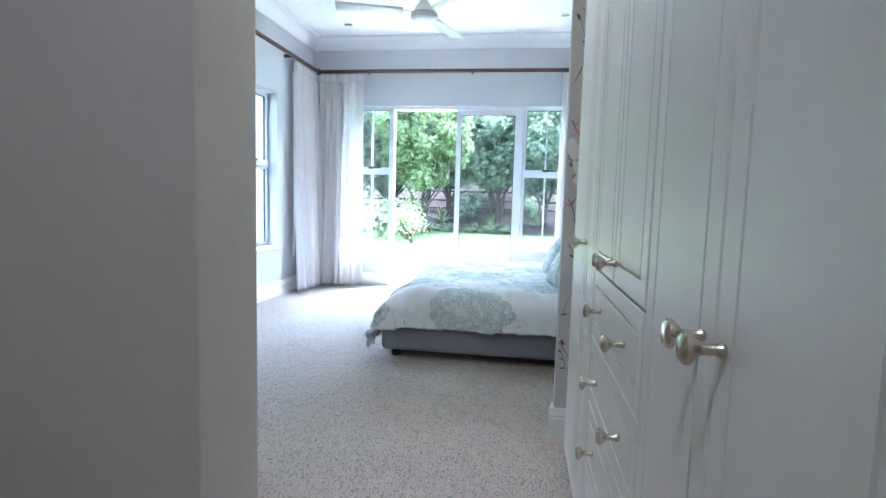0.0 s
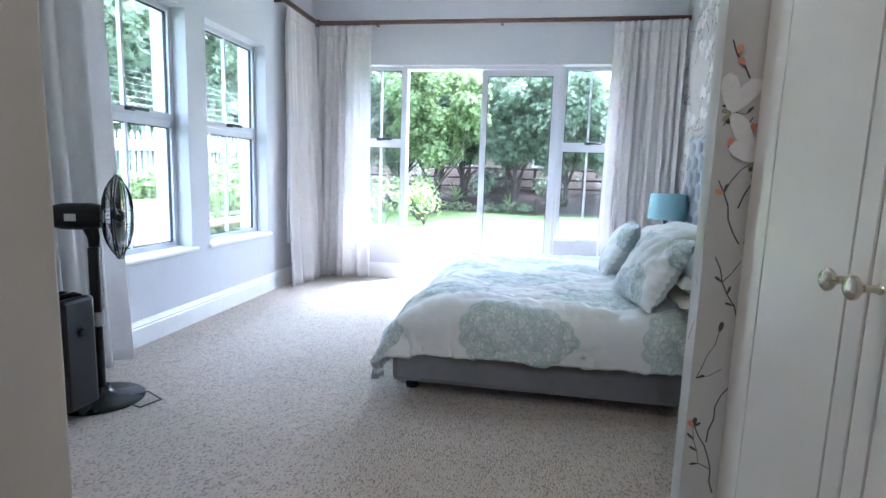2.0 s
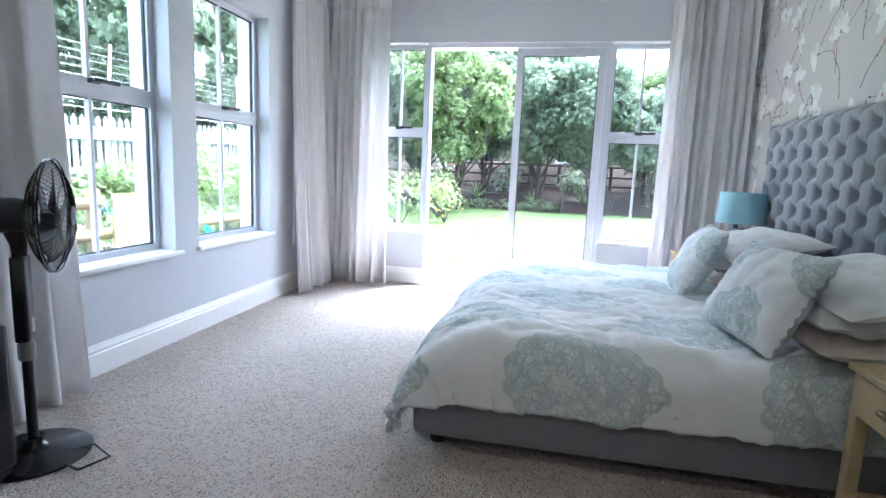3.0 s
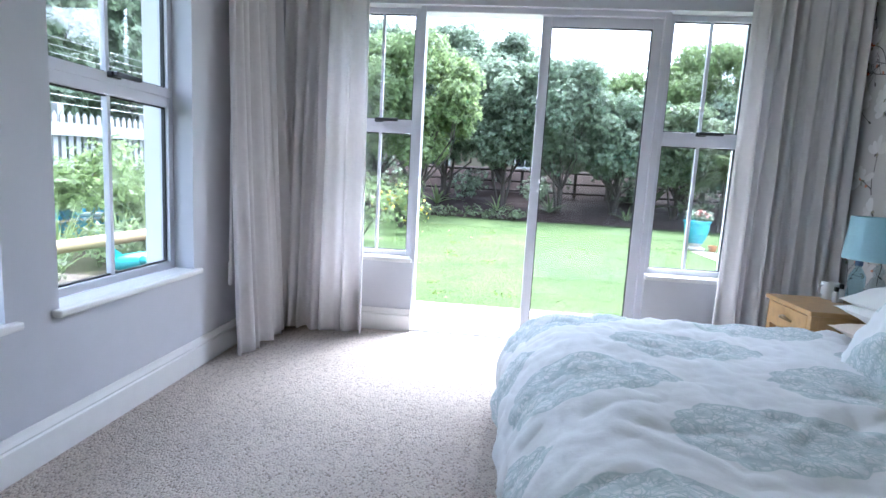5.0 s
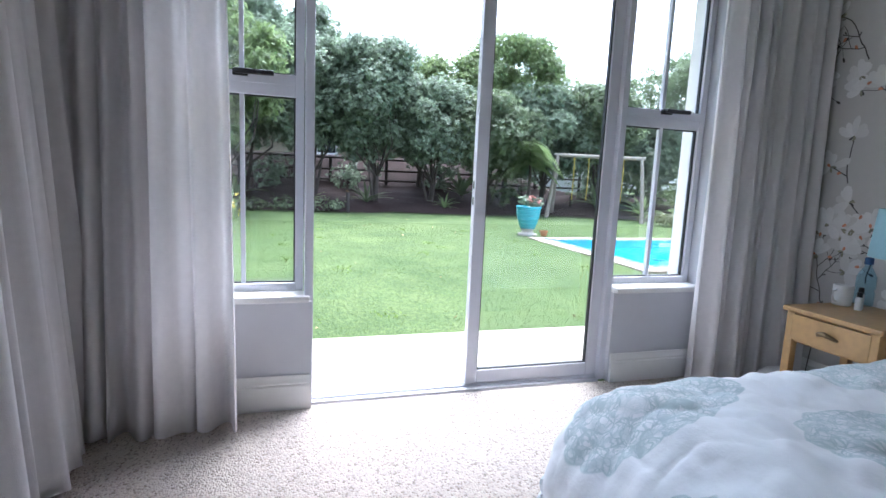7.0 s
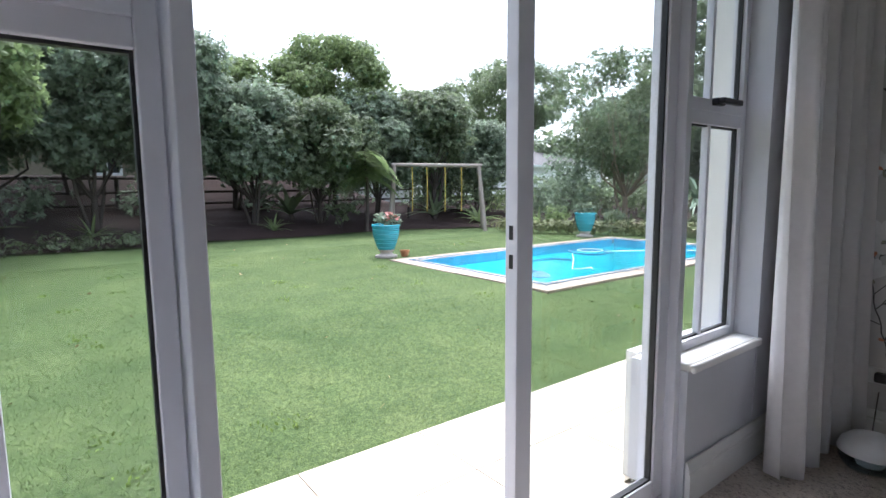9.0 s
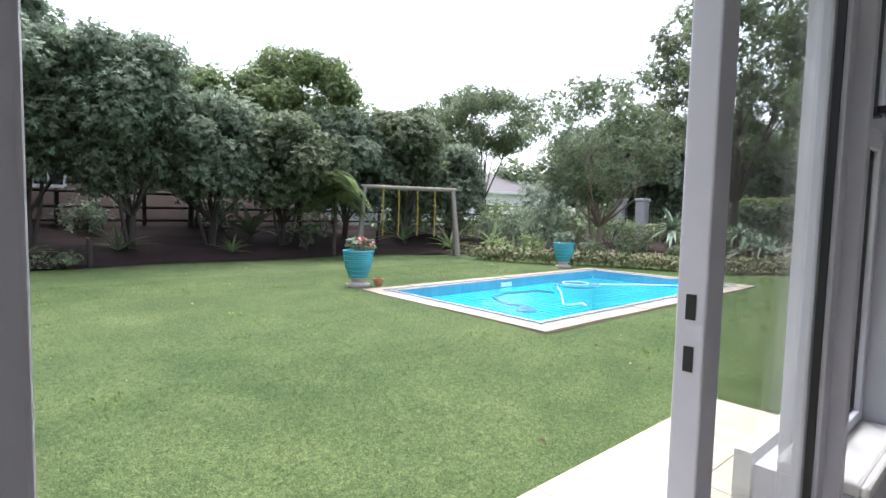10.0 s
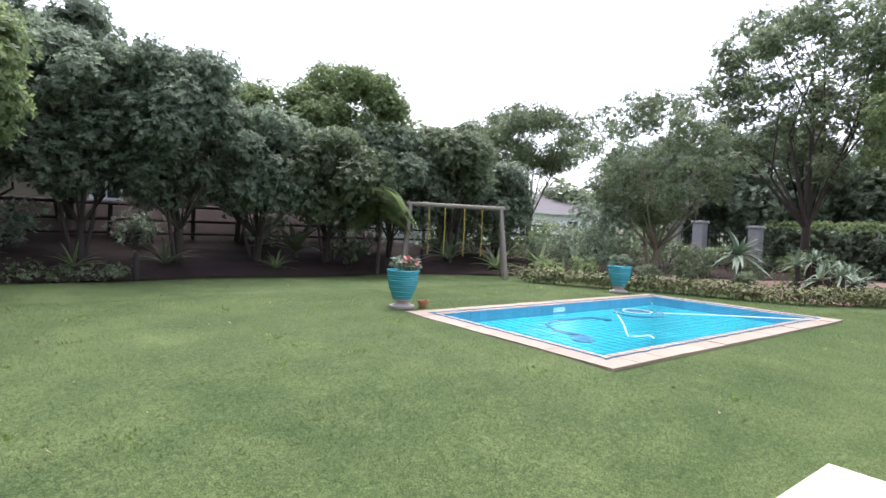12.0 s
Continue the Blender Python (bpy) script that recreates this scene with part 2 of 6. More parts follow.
GRASS_GROUND = material("mown_lawn", (0.087, 0.116, 0.044), 0.9, var=0.34, scale=6, bump=0.6, bump_scale=110, spec=0.1, tint=(0.047, 0.077, 0.029))
GRASS_BLADE = material("grass_blades", (0.132, 0.178, 0.064), 0.7, var=0.2, scale=2, spec=0.2, island=0.12)
CLOVER = material("light_green_weeds", (0.17, 0.24, 0.06), 0.7, var=0.2, scale=2, spec=0.2, island=0.3)
DRY_LEAF = material("dry_fallen_leaves", (0.34, 0.25, 0.14), 0.8, var=0.3, scale=20, island=0.4)
MULCH = material("dark_bark_mulch", (0.032, 0.022, 0.019), 0.95, var=0.45, scale=6, bump=1.0, bump_scale=24, spec=0.1)
BARK = material("grey_brown_bark", (0.055, 0.045, 0.037), 0.9, var=0.35, scale=6, bump=0.6, bump_scale=25)
BARK_PALE = material("pale_bark", (0.20, 0.165, 0.12), 0.9, var=0.35, scale=6, bump=0.6, bump_scale=25)
LEAF_DARK = material("dark_glossy_leaves", (0.20, 0.258, 0.172), 0.52, var=0.2, scale=1.2, spec=0.4, island=0.40)
LEAF_MID = material("green_leaves", (0.160, 0.205, 0.112), 0.5, var=0.2, scale=1.2, spec=0.5, island=0.4)
LEAF_LIGHT = material("fresh_green_leaves", (0.20, 0.265, 0.115), 0.55, var=0.2, scale=1.2, spec=0.35, island=0.4)
FERN_LEAF = material("pale_green_fronds", (0.20, 0.27, 0.11), 0.6, var=0.15, scale=1.2, spec=0.3, island=0.15)
LEAF_GREY = material("grey_green_leaves", (0.19, 0.235, 0.16), 0.5, var=0.2, scale=1.2, spec=0.4, island=0.35)
ALOE_LEAF = material("grey_green_aloe_leaves", (0.25, 0.32, 0.22), 0.5, var=0.15, scale=3, spec=0.4, per_piece=0.15)
HEDGE_LEAF = material("clipped_hedge_leaves", (0.15, 0.165, 0.06), 0.55, var=0.25, scale=2, island=0.5)
PINK = material("pink_flower_petals", (0.62, 0.26, 0.22), 0.6, var=0.2, island=0.3)
YELLOW = material("yellow_flower_petals", (0.72, 0.52, 0.08), 0.6, var=0.2, island=0.3)
COPING = material("sandstone_coping", (0.30, 0.245, 0.19), 0.75, var=0.14, scale=7, bump=0.25, bump_scale=60, per_piece=0.10)
POOL_BLUE = material("blue_marbelite_pool", (0.21, 0.80, 0.82), 0.6, var=0.08, scale=3)
POOL_TILE = material("blue_waterline_tiles", (0.06, 0.28, 0.42), 0.3, var=0.2, scale=9, per_piece=0.1)
WATER = glassy("pool_water", (0.70, 0.97, 1.0), 1.33, 0.03, wave=0.15, gain=0.55)
NET = material("blue_safety_net_cord", (0.10, 0.22, 0.34), 0.7, var=0.1)
TURQ = material("turquoise_glazed_pot", (0.035, 0.30, 0.36), 0.22, var=0.15, scale=6, spec=0.6)
PEDESTAL = material("weathered_concrete", (0.42, 0.38, 0.34), 0.9, var=0.3, scale=9, bump=0.3, bump_scale=60)
TERRA = material("terracotta", (0.45, 0.20, 0.10), 0.8, var=0.2, scale=12)
SOIL = material("brown_soil", (0.035, 0.028, 0.022), 0.95, var=0.35, scale=6, bump=0.8, bump_scale=30, spec=0.1)
LOG = material("weathered_pole_wood", (0.26, 0.225, 0.19), 0.85, var=0.3, scale=9, bump=0.3, bump_scale=40)
YELLOW_ROPE = material("yellow_plastic_rope", (0.42, 0.32, 0.06), 0.6, var=0.1)
FENCE_DARK = material("dark_creosoted_timber", (0.035, 0.028, 0.024), 0.8, var=0.3, scale=8, per_piece=0.1)
HOUSE_BEIGE = material("beige_plaster", (0.26, 0.22, 0.17), 0.9, var=0.1, scale=2)
HOUSE_WHITE = material("white_house_plaster", (0.74, 0.74, 0.74), 0.9, var=0.06, scale=2)
ROOF_GREY = material("grey_brown_roof_tiles", (0.11, 0.10, 0.10), 0.85, var=0.15, scale=3)
DARK_GLASS = material("dark_window_panes", (0.03, 0.035, 0.04), 0.1, var=0.1, spec=0.6)
PILLAR = material("weathered_white_pillar_plaster", (0.38, 0.38, 0.385), 0.9, var=0.15, scale=5, bump=0.1, bump_scale=50)
PICKET = material("weathered_white_picket", (0.33, 0.325, 0.33), 0.85, var=0.2, scale=8, bump=0.2, bump_scale=60, per_piece=0.12)
DECKWOOD = material("yellow_pine_deck", (0.30, 0.22, 0.12), 0.7, var=0.2, scale=9, bump=0.15, bump_scale=60)
WIRE = material("galvanised_wire", (0.55, 0.55, 0.55), 0.4, metal=0.8, var=0.1)
TOY = material("turquoise_toy_plastic", (0.03, 0.38, 0.40), 0.35, var=0.05)
BRICKPATH = material("brown_brick_path", (0.26, 0.17, 0.13), 0.9, var=0.2, scale=9)


def patches(m, scale, low, high, strength):
    """Lays broad soft patches over a surface's colour."""
    n, l = m.node_tree.nodes, m.node_tree.links
    b = n["Principled BSDF"]
    old = b.inputs["Base Color"].links[0].from_socket
    t, ramp, mul = n.new("ShaderNodeTexNoise"), n.new("ShaderNodeValToRGB"), n.new("ShaderNodeMix")
    t.inputs["Scale"].default_value, t.inputs["Detail"].default_value, t.inputs["Roughness"].default_value = scale, 5, 0.62
    l.new(n.new("ShaderNodeTexCoord").outputs["Object"], t.inputs["Vector"]), l.new(t.outputs["Fac"], ramp.inputs["Fac"])
    ramp.color_ramp.elements[0].position, ramp.color_ramp.elements[1].position = 0.36, 0.66
    ramp.color_ramp.elements[0].color, ramp.color_ramp.elements[1].color = (*low, 1), (*high, 1)
    mul.data_type, mul.blend_type, mul.inputs["Factor"].default_value = "RGBA", "MULTIPLY", strength
    l.new(old, mul.inputs["A"]), l.new(ramp.outputs[0], mul.inputs["B"]), l.new(mul.outputs["Result"], b.inputs["Base Color"])


for m in (GRASS_GROUND, GRASS_BLADE):
    patches(m, 0.55, (0.78, 0.84, 0.80), (1.10, 1.08, 1.10), 1.0)
patches(GRASS_GROUND, 3.2, (0.86, 0.90, 0.86), (1.10, 1.05, 1.06), 1.0)
for m in (GRASS_GROUND, GRASS_BLADE):
    patches(m, 42, (0.72, 0.76, 0.74), (1.26, 1.22, 1.26), 1.0)
patches(GRASS_GROUND, 120, (0.50, 0.54, 0.50), (1.50, 1.44, 1.50), 1.0)


def let_through(m, share):
    """Lets part of the light pass through thin leaves or cloth."""
    n, l = m.node_tree.nodes, m.node_tree.links
    b, mix, tr = n["Principled BSDF"], n.new("ShaderNodeMixShader"), n.new("ShaderNodeBsdfTranslucent")
    mix.inputs[0].default_value = share
    l.new(b.inputs["Base Color"].links[0].from_socket, tr.inputs["Color"])
    l.new(b.outputs[0], mix.inputs[1]), l.new(tr.outputs[0], mix.inputs[2]), l.new(mix.outputs[0], n["Material Output"].inputs["Surface"])


for m in (LEAF_DARK, LEAF_MID, LEAF_LIGHT, LEAF_GREY, FERN_LEAF, GRASS_BLADE, CLOVER):
    let_through(m, 0.58)
let_through(CURTAIN, 0.40)

# ---- mesh helpers ----
class Shape:
    """Collects vertices and faces of one mesh."""

    def __init__(self):
        self.v, self.f, self.uv = [], [], None

    def box(self, x0, y0, z0, x1, y1, z1):
        k = len(self.v)
        self.v += [(x, y, z) for z in (z0, z1) for x, y in ((x0, y0), (x1, y0), (x1, y1), (x0, y1))]
        self.f += [tuple(k + i for i in q) for q in ((3, 2, 1, 0), (4, 5, 6, 7), (0, 1, 5, 4), (1, 2, 6, 5), (2, 3, 7, 6), (3, 0, 4, 7))]
        return self

    def bar(self, a, b, w, h):
        """A straight bar of w by h from a to b."""
        a, b = Vector(a), Vector(b)
        d = (b - a).normalized()
        side = d.cross(Vector((0, 0, 1)))
        side = side.normalized() if side.length > 0.01 else Vector((1, 0, 0))
        up = side.cross(d)
        k = len(self.v)
        self.v += [tuple(p + side * sx * w / 2 + up * sy * h / 2) for p in (a, b) for sx, sy in ((-1, -1), (1, -1), (1, 1), (-1, 1))]
        self.f += [tuple(k + i for i in q) for q in ((0, 1, 2, 3), (7, 6, 5, 4), (0, 4, 5, 1), (1, 5, 6, 2), (2, 6, 7, 3), (3, 7, 4, 0))]
        return self

    def lathe(self, profile, at=(0, 0, 0), seg=24, axis="z", squash=1.0):
        """Turns (radius, height) pairs round an axis through at."""
        k = len(self.v)
        for r, h in profile:
            for i in range(seg):
                a = 2 * math.pi * i / seg
                c, s = r * math.cos(a), r * math.sin(a) * squash
                p = (c, s, h) if axis == "z" else (h, c, s) if axis == "x" else (s, h, c)
                self.v.append((at[0] + p[0], at[1] + p[1], at[2] + p[2]))
        m = len(profile)
        for j in range(m - 1):
            for i in range(seg):
                n2 = (i + 1) % seg
                self.f.append((k + j * seg + i, k + j * seg + n2, k + (j + 1) * seg + n2, k + (j + 1) * seg + i))
        self.f.append(tuple(k + i for i in reversed(range(seg))))
        self.f.append(tuple(k + (m - 1) * seg + i for i in range(seg)))
        return self

    def tube(self, pts, radii, seg=8):
        """A round tube through pts, one radius for all or one each."""
        pts = [Vector(p) for p in pts]
        if isinstance(radii, (int, float)):
            radii = [radii] * len(pts)
        k = len(self.v)
        for i, p in enumerate(pts):
            d = (pts[min(i + 1, len(pts) - 1)] - pts[max(i - 1, 0)]).normalized()
            ref = Vector((0, 0, 1)) if abs(d.z) < 0.9 else Vector((1, 0, 0))
            u = d.cross(ref).normalized()
            w = u.cross(d)
            for j in range(seg):
                a = 2 * math.pi * j / seg
                self.v.append(tuple(p + (u * math.cos(a) + w * math.sin(a)) * radii[i]))
        for i in range(len(pts) - 1):
            for j in range(seg):
                n2 = (j + 1) % seg
                self.f.append((k + i * seg + j, k + i * seg + n2, k + (i + 1) * seg + n2, k + (i + 1) * seg + j))
        self.f.append(tuple(k + j for j in reversed(range(seg))))
        self.f.append(tuple(k + (len(pts) - 1) * seg + j for j in range(seg)))
        return self

    def grid(self, fn, nu, nv, uv=None, wrap=False):
        """A sheet of fn(u, v), u and v from 0 to 1."""
        k = len(self.v)
        for j in range(nv + 1):
            for i in range(nu + 1):
                self.v.append(tuple(fn(i / nu, j / nv)))
        for j in range(nv):
            for i in range(nu):
                q = k + j * (nu + 1) + i
                self.f.append((q, q + 1, q + nu + 2, q + nu + 1))
        if uv:
            self.uv = self.uv or []
            self.uv += [uv(i / nu, j / nv) for j in range(nv + 1) for i in range(nu + 1)]
        return self

    def poly(self, pts):
        k = len(self.v)
        self.v += [tuple(p) for p in pts]
        self.f.append(tuple(range(k, k + len(pts))))
        return self

    def prism(self, outline, axis, a, b):
        """An outline of (p, q) pairs pushed along an axis from a to b."""
        k, m = len(self.v), len(outline)
        for t in (a, b):
            for p, q in outline:
                self.v.append((t, p, q) if axis == "x" else (p, t, q) if axis == "y" else (p, q, t))
        self.f += [(k + i, k + (i + 1) % m, k + m + (i + 1) % m, k + m + i) for i in range(m)]
        self.f += [tuple(k + i for i in reversed(range(m))), tuple(k + m + i for i in range(m))]
        return self

    def mesh(self, name, mat, smooth=0.0):
        me = bpy.data.meshes.new(name)
        me.from_pydata(self.v, [], self.f)
        if self.uv:
            layer = me.uv_layers.new(name="UVMap")
            index = np.zeros(len(me.loops), dtype=np.int32)
            me.loops.foreach_get("vertex_index", index)
            layer.data.foreach_set("uv", np.array(self.uv, dtype=np.float32)[index].ravel())
        bm = bmesh.new()
        bm.from_mesh(me)
        bmesh.ops.recalc_face_normals(bm, faces=bm.faces)
        bm.to_mesh(me)
        bm.free()
        if smooth:
            me.polygons.foreach_set("use_smooth", [True] * len(me.polygons))
            me.set_sharp_from_angle(angle=radians(smooth))
        me.materials.append(mat)
        return me


def part(name, shape, mat, parent=None, label="", smooth=0.0, bevel=0.0):
    """Links a shape as one mesh object under a thing or a part."""
    ob = new(name, shape.mesh(name, mat, smooth))
    if parent:
        ob.parent = parent
    if label:
        tagged(ob, label)
    if bevel:
        k = ob.modifiers.new("bevel", "BEVEL")
        k.width, k.segments, k.limit_method, k.angle_limit = bevel, 2, "ANGLE", radians(50)
    return ob


def thing(name, label, category, at=(0, 0, 0), group="", kind="", turn=0):
    ob = new(name)
    ob.matrix_basis = pose(*at, 0, 0, turn)
    ob.empty_display_size = 0.1
    return tagged(ob, label, category, group, kind)


def structure(name, shape, mat, label, category, smooth=0.0, bevel=0.0):
    return tagged(part(name, shape, mat, smooth=smooth, bevel=bevel), label, category, kind="structure")


# ---- the room: plan in metres ----
XL, XR, YF = -2.78, 0.735, 6.99          # window wall, headboard wall, garden wall
XC, YP0, YP1 = -0.08, 2.00, 2.27        # wardrobe front, partition
CEIL_Z, HEAD, SILL = 2.87, 2.11, 0.50
DX0, DX1, LX0, RX1 = -1.84, -0.31, -2.34, 0.22   # door and side lights
WINS = ((4.19, 5.010), (5.215, 6.040))
WSILL = 0.522                           # sill height of the west windows
OUT = 0.24                              # thickness of outer walls

structure("floor", Shape().box(-3.0, -0.9, -0.12, 1.1, 7.0, 0), CARPET, "beige flecked berber loop carpet, wall to wall", "carpet")
structure("ceiling", Shape().box(-3.05, -1.1, CEIL_Z, 1.1, 7.24, CEIL_Z + 0.12), CEIL, "smooth white plastered ceiling", "ceiling")

s = Shape()
y = 2.0
for a, b in WINS:
    s.box(XL - OUT, y, 0, XL, a, CEIL_Z)
    s.box(XL - OUT, a, 0, XL, b, WSILL - 0.03).box(XL - OUT, a, HEAD - 0.05, XL, b, CEIL_Z)
    y = b
s.box(XL - OUT, y, 0, XL, YF + OUT, CEIL_Z)
wall_west = structure("wall_west", s, PAINT, "pale grey painted wall with two windows", "wall")
s = Shape()
s.box(XL, YF, 0, LX0, YF + OUT, CEIL_Z).box(RX1, YF, 0, XR + 0.25, YF + OUT, CEIL_Z)
s.box(LX0, YF, HEAD, RX1, YF + OUT, CEIL_Z)
s.box(LX0, YF + 0.005, 0, DX0 + 0.028, YF + 0.03, SILL - 0.03).box(LX0, YF + 0.03, 0, DX0, YF + OUT - 0.02, SILL - 0.03).box(DX1, YF + 0.005, 0, RX1, YF + OUT - 0.02, SILL - 0.03)
wall_north = structure("wall_north", s, PAINT, "pale grey painted wall round the garden door", "wall")
wall_east = structure("wall_east", Shape().box(XR, 3.1, 0, XR + 0.25, YF, CEIL_Z), WALLPAPER, "silver grey wallpapered wall behind the bed", "wall")
wall_pier = structure("wall_pier", Shape().box(-0.11, 3.2, 0, XR, 3.27, CEIL_Z), WALLPAPER, "wallpapered wall end beside the wardrobe", "wall")
structure("wall_partition", Shape().box(XL, YP0, 0, -1.0, YP1, CEIL_Z), PAINT_TAUPE, "plain painted partition wall of the dressing room", "wall", bevel=0.004)
structure("wall_step", Shape().box(XL, YP1, 0, -2.20, 3.36, CEIL_Z), PAINT, "plain grey wall return", "wall")
structure("wall_south", Shape().box(-2.6, -1.15, 0, -1.8, -0.9, CEIL_Z).box(-1.8, -1.15, 0, 0.8, -0.9, CEIL_Z), PAINT_TAUPE, "plain painted dressing room back wall", "wall")
structure("wall_dressing", Shape().box(-2.6, -0.9, 0, -2.4, YP0, CEIL_Z), PAINT_TAUPE, "plain dressing room side wall", "wall")

# outer skins and roof overhang
structure("outer_plaster", Shape().box(XL - OUT - 0.012, 2.0, -0.1, XL - OUT, WINS[0][0], 3.0).box(XL - OUT - 0.012, WINS[0][1], -0.1, XL - OUT, WINS[1][0], 3.0)
          .box(XL - OUT - 0.012, WINS[1][1], -0.1, XL - OUT, YF + OUT, 3.0).box(XL - OUT - 0.012, WINS[0][0], -0.1, XL - OUT, WINS[0][1], SILL - 0.04).box(XL - OUT - 0.012, WINS[1][0], -0.1, XL - OUT, WINS[1][1], SILL - 0.04)
          .box(RX1, YF + OUT, -0.1, 6.0, YF + OUT + 0.012, 3.0).box(XL - OUT, YF + OUT, -0.1, LX0, YF + OUT + 0.012, 3.0).box(DX1 + 0.09, YF + OUT + 0.014, -0.1, 6.0, YF + OUT + 0.06, 0.46).box(-3.1, YF + OUT + 0.014, -0.1, DX0 - 0.09, YF + OUT + 0.06, 0.46), OUTER, "white plastered outside wall", "wall")
structure("roof_overhang", Shape().box(-3.6, -1.4, 3.0, 6.0, 7.75, 3.12), OUTER, "white boarded roof overhang", "roof")


# white plaster reveals of the outer half of each opening
def reveal(name, x0, y0, z0, x1, y1, z1):
    structure(name, Shape().box(x0, y0, z0, x1, y1, z1), OUTER, "white plastered outer window reveal", "window reveal")


for a, b in WINS:
    reveal("window_reveal", XL - OUT, b - 0.006, SILL, XL - 0.15, b + 0.002, HEAD - 0.05)
    reveal("window_reveal", XL - OUT, a - 0.002, SILL, XL - 0.15, a + 0.006, HEAD - 0.05)
reveal("window_reveal", RX1 - 0.006, YF + 0.14, SILL, RX1 + 0.002, YF + OUT, HEAD)
reveal("window_reveal", LX0 - 0.002, YF + 0.14, SILL, LX0 + 0.006, YF + OUT, HEAD)


# skirting with a moulded top
def skirting(name, p, q, out):
    """A skirting board from p to q in plan, its face towards out."""
    prof = [(0, 0), (0.018, 0), (0.018, 0.105), (0.013, 0.113), (0.016, 0.12), (0.010, 0.135), (0.006, 0.15), (0, 0.15)]
    sh = Shape()
    k = len(prof)
    for x, y in (p, q):
        sh.v += [(x + out[0] * d, y + out[1] * d, z) for d, z in prof]
    sh.f = [(i, (i + 1) % k, k + (i + 1) % k, k + i) for i in range(k)] + [tuple(reversed(range(k))), tuple(range(k, 2 * k))]
    structure(name, sh, TRIM, "white moulded skirting board along the wall", "skirting")


skirting("baseboard", (XL, 3.36), (XL, YF), (1, 0))
skirting("baseboard", (XL, YF), (DX0 + 0.028, YF), (0, -1))
skirting("baseboard", (DX1 + 0.004, YF), (XR, YF), (0, -1))
skirting("baseboard", (XR, 3.27), (XR, YF), (-1, 0))
skirting("baseboard", (-0.128, 3.2), (-0.03, 3.2), (0, -1))
skirting("baseboard", (-0.11, 3.2), (-0.11, 3.27), (-1, 0))
skirting("baseboard", (XL, 3.36), (-2.18, 3.36), (0, 1))
skirting("baseboard", (-2.20, YP1), (-2.20, 3.36), (1, 0))


# coved cornice
def cornice(name, p, q, out):
    prof = [(0, -0.13), (0.012, -0.13), (0.014, -0.118)] + [(0.02 + 0.085 * (1 - math.cos(a)), -0.115 + 0.095 * math.sin(a)) for a in [i * math.pi / 12 for i in range(7)]] + [(0.118, -0.012), (0.12, 0), (0, 0)]
    sh, k = Shape(), len(prof)
    for x, y in (p, q):
        sh.v += [(x + out[0] * d, y + out[1] * d, CEIL_Z + z) for d, z in prof]
    sh.f = [(i, (i + 1) % k, k + (i + 1) % k, k + i) for i in range(k)]
    structure(name, sh, CEIL, "white coved plaster cornice", "cornice", smooth=35)


cornice("trim", (XL, 3.36), (XL, YF), (1, 0))
cornice("trim", (XL, YF), (XR, YF), (0, -1))
cornice("trim", (XR, 3.27), (XR, YF), (-1, 0))


# ---- windows ----
def sash(parent, box, handle, x_axis, deep, bar=True):
    """Frame, panes, middle bar and handle of a two-light casement; box = (a0, a1, z0, z1) along the wall."""
    a0, a1, z0, z1 = box
    mid = z0 + (z1 - z0) * 0.535

    def B(sh, a, z, a2, z2, d0, d1):
        return sh.box(a, deep + d0, z, a2, deep + d1, z2) if x_axis else sh.box(deep + d0, a, z, deep + d1, a2, z2)

    f = Shape()
    w = 0.035
    B(f, a0, z0, a0 + w, z1, 0, 0.05), B(f, a1 - w, z0, a1, z1, 0, 0.05)
    B(f, a0 + w, z0, a1 - w, z0 + w, 0, 0.05), B(f, a0 + w, z1 - w, a1 - w, z1, 0, 0.05)
    B(f, a0 + w, mid - 0.042, a1 - w, mid + 0.046, 0.002, 0.048), B(f, a0 + w, mid + 0.003, a1 - w, mid + 0.046, -0.006 if handle > 0 else 0.048, 0.002 if handle > 0 else 0.056)
    part("window_frame", f, ALU, parent, bevel=0.003)
    for lo, hi in ((z0 + w, mid - 0.042), (mid + 0.046, z1 - w)):
        g = Shape()
        B(g, a0 + w, lo, a1 - w, hi, 0.022, 0.027)
        pane = part("pane", g, GLASS, parent)
        pane.visible_shadow = False
        r = Shape()
        t = 0.006
        B(r, a0 + w, lo, a0 + w + t, hi, 0.016, 0.033), B(r, a1 - w - t, lo, a1 - w, hi, 0.016, 0.033)
        B(r, a0 + w + t, lo, a1 - w - t, lo + t, 0.016, 0.033), B(r, a0 + w + t, hi - t, a1 - w - t, hi, 0.016, 0.033)
        part("seal", r, RUBBER, parent)
        c = (a0 + a1) / 2
        bar_sh = Shape()
        B(bar_sh, c - 0.009, lo, c + 0.009, hi, 0.012, 0.037)
        part("glazing_bar", bar_sh, ALU, parent)
    h = Shape()
    c = (a0 + a1) / 2
    sgn, face = (-1, -0.006) if handle > 0 else (1, 0.056)
    d = sorted((face, face + sgn * 0.024))
    B(h, c - 0.032, mid + 0.024, c + 0.026, mid + 0.050, *d)
    d = sorted((face + sgn * 0.020, face + sgn * 0.042))
    B(h, c - 0.024, mid + 0.030, c + 0.125, mid + 0.050, *d)
    part("window_handle", h, BLACK, parent, "black casement handle", bevel=0.004)


def sill(parent, sh):
    part("window_sill", sh, TRIM, parent, "white painted sill", bevel=0.008)


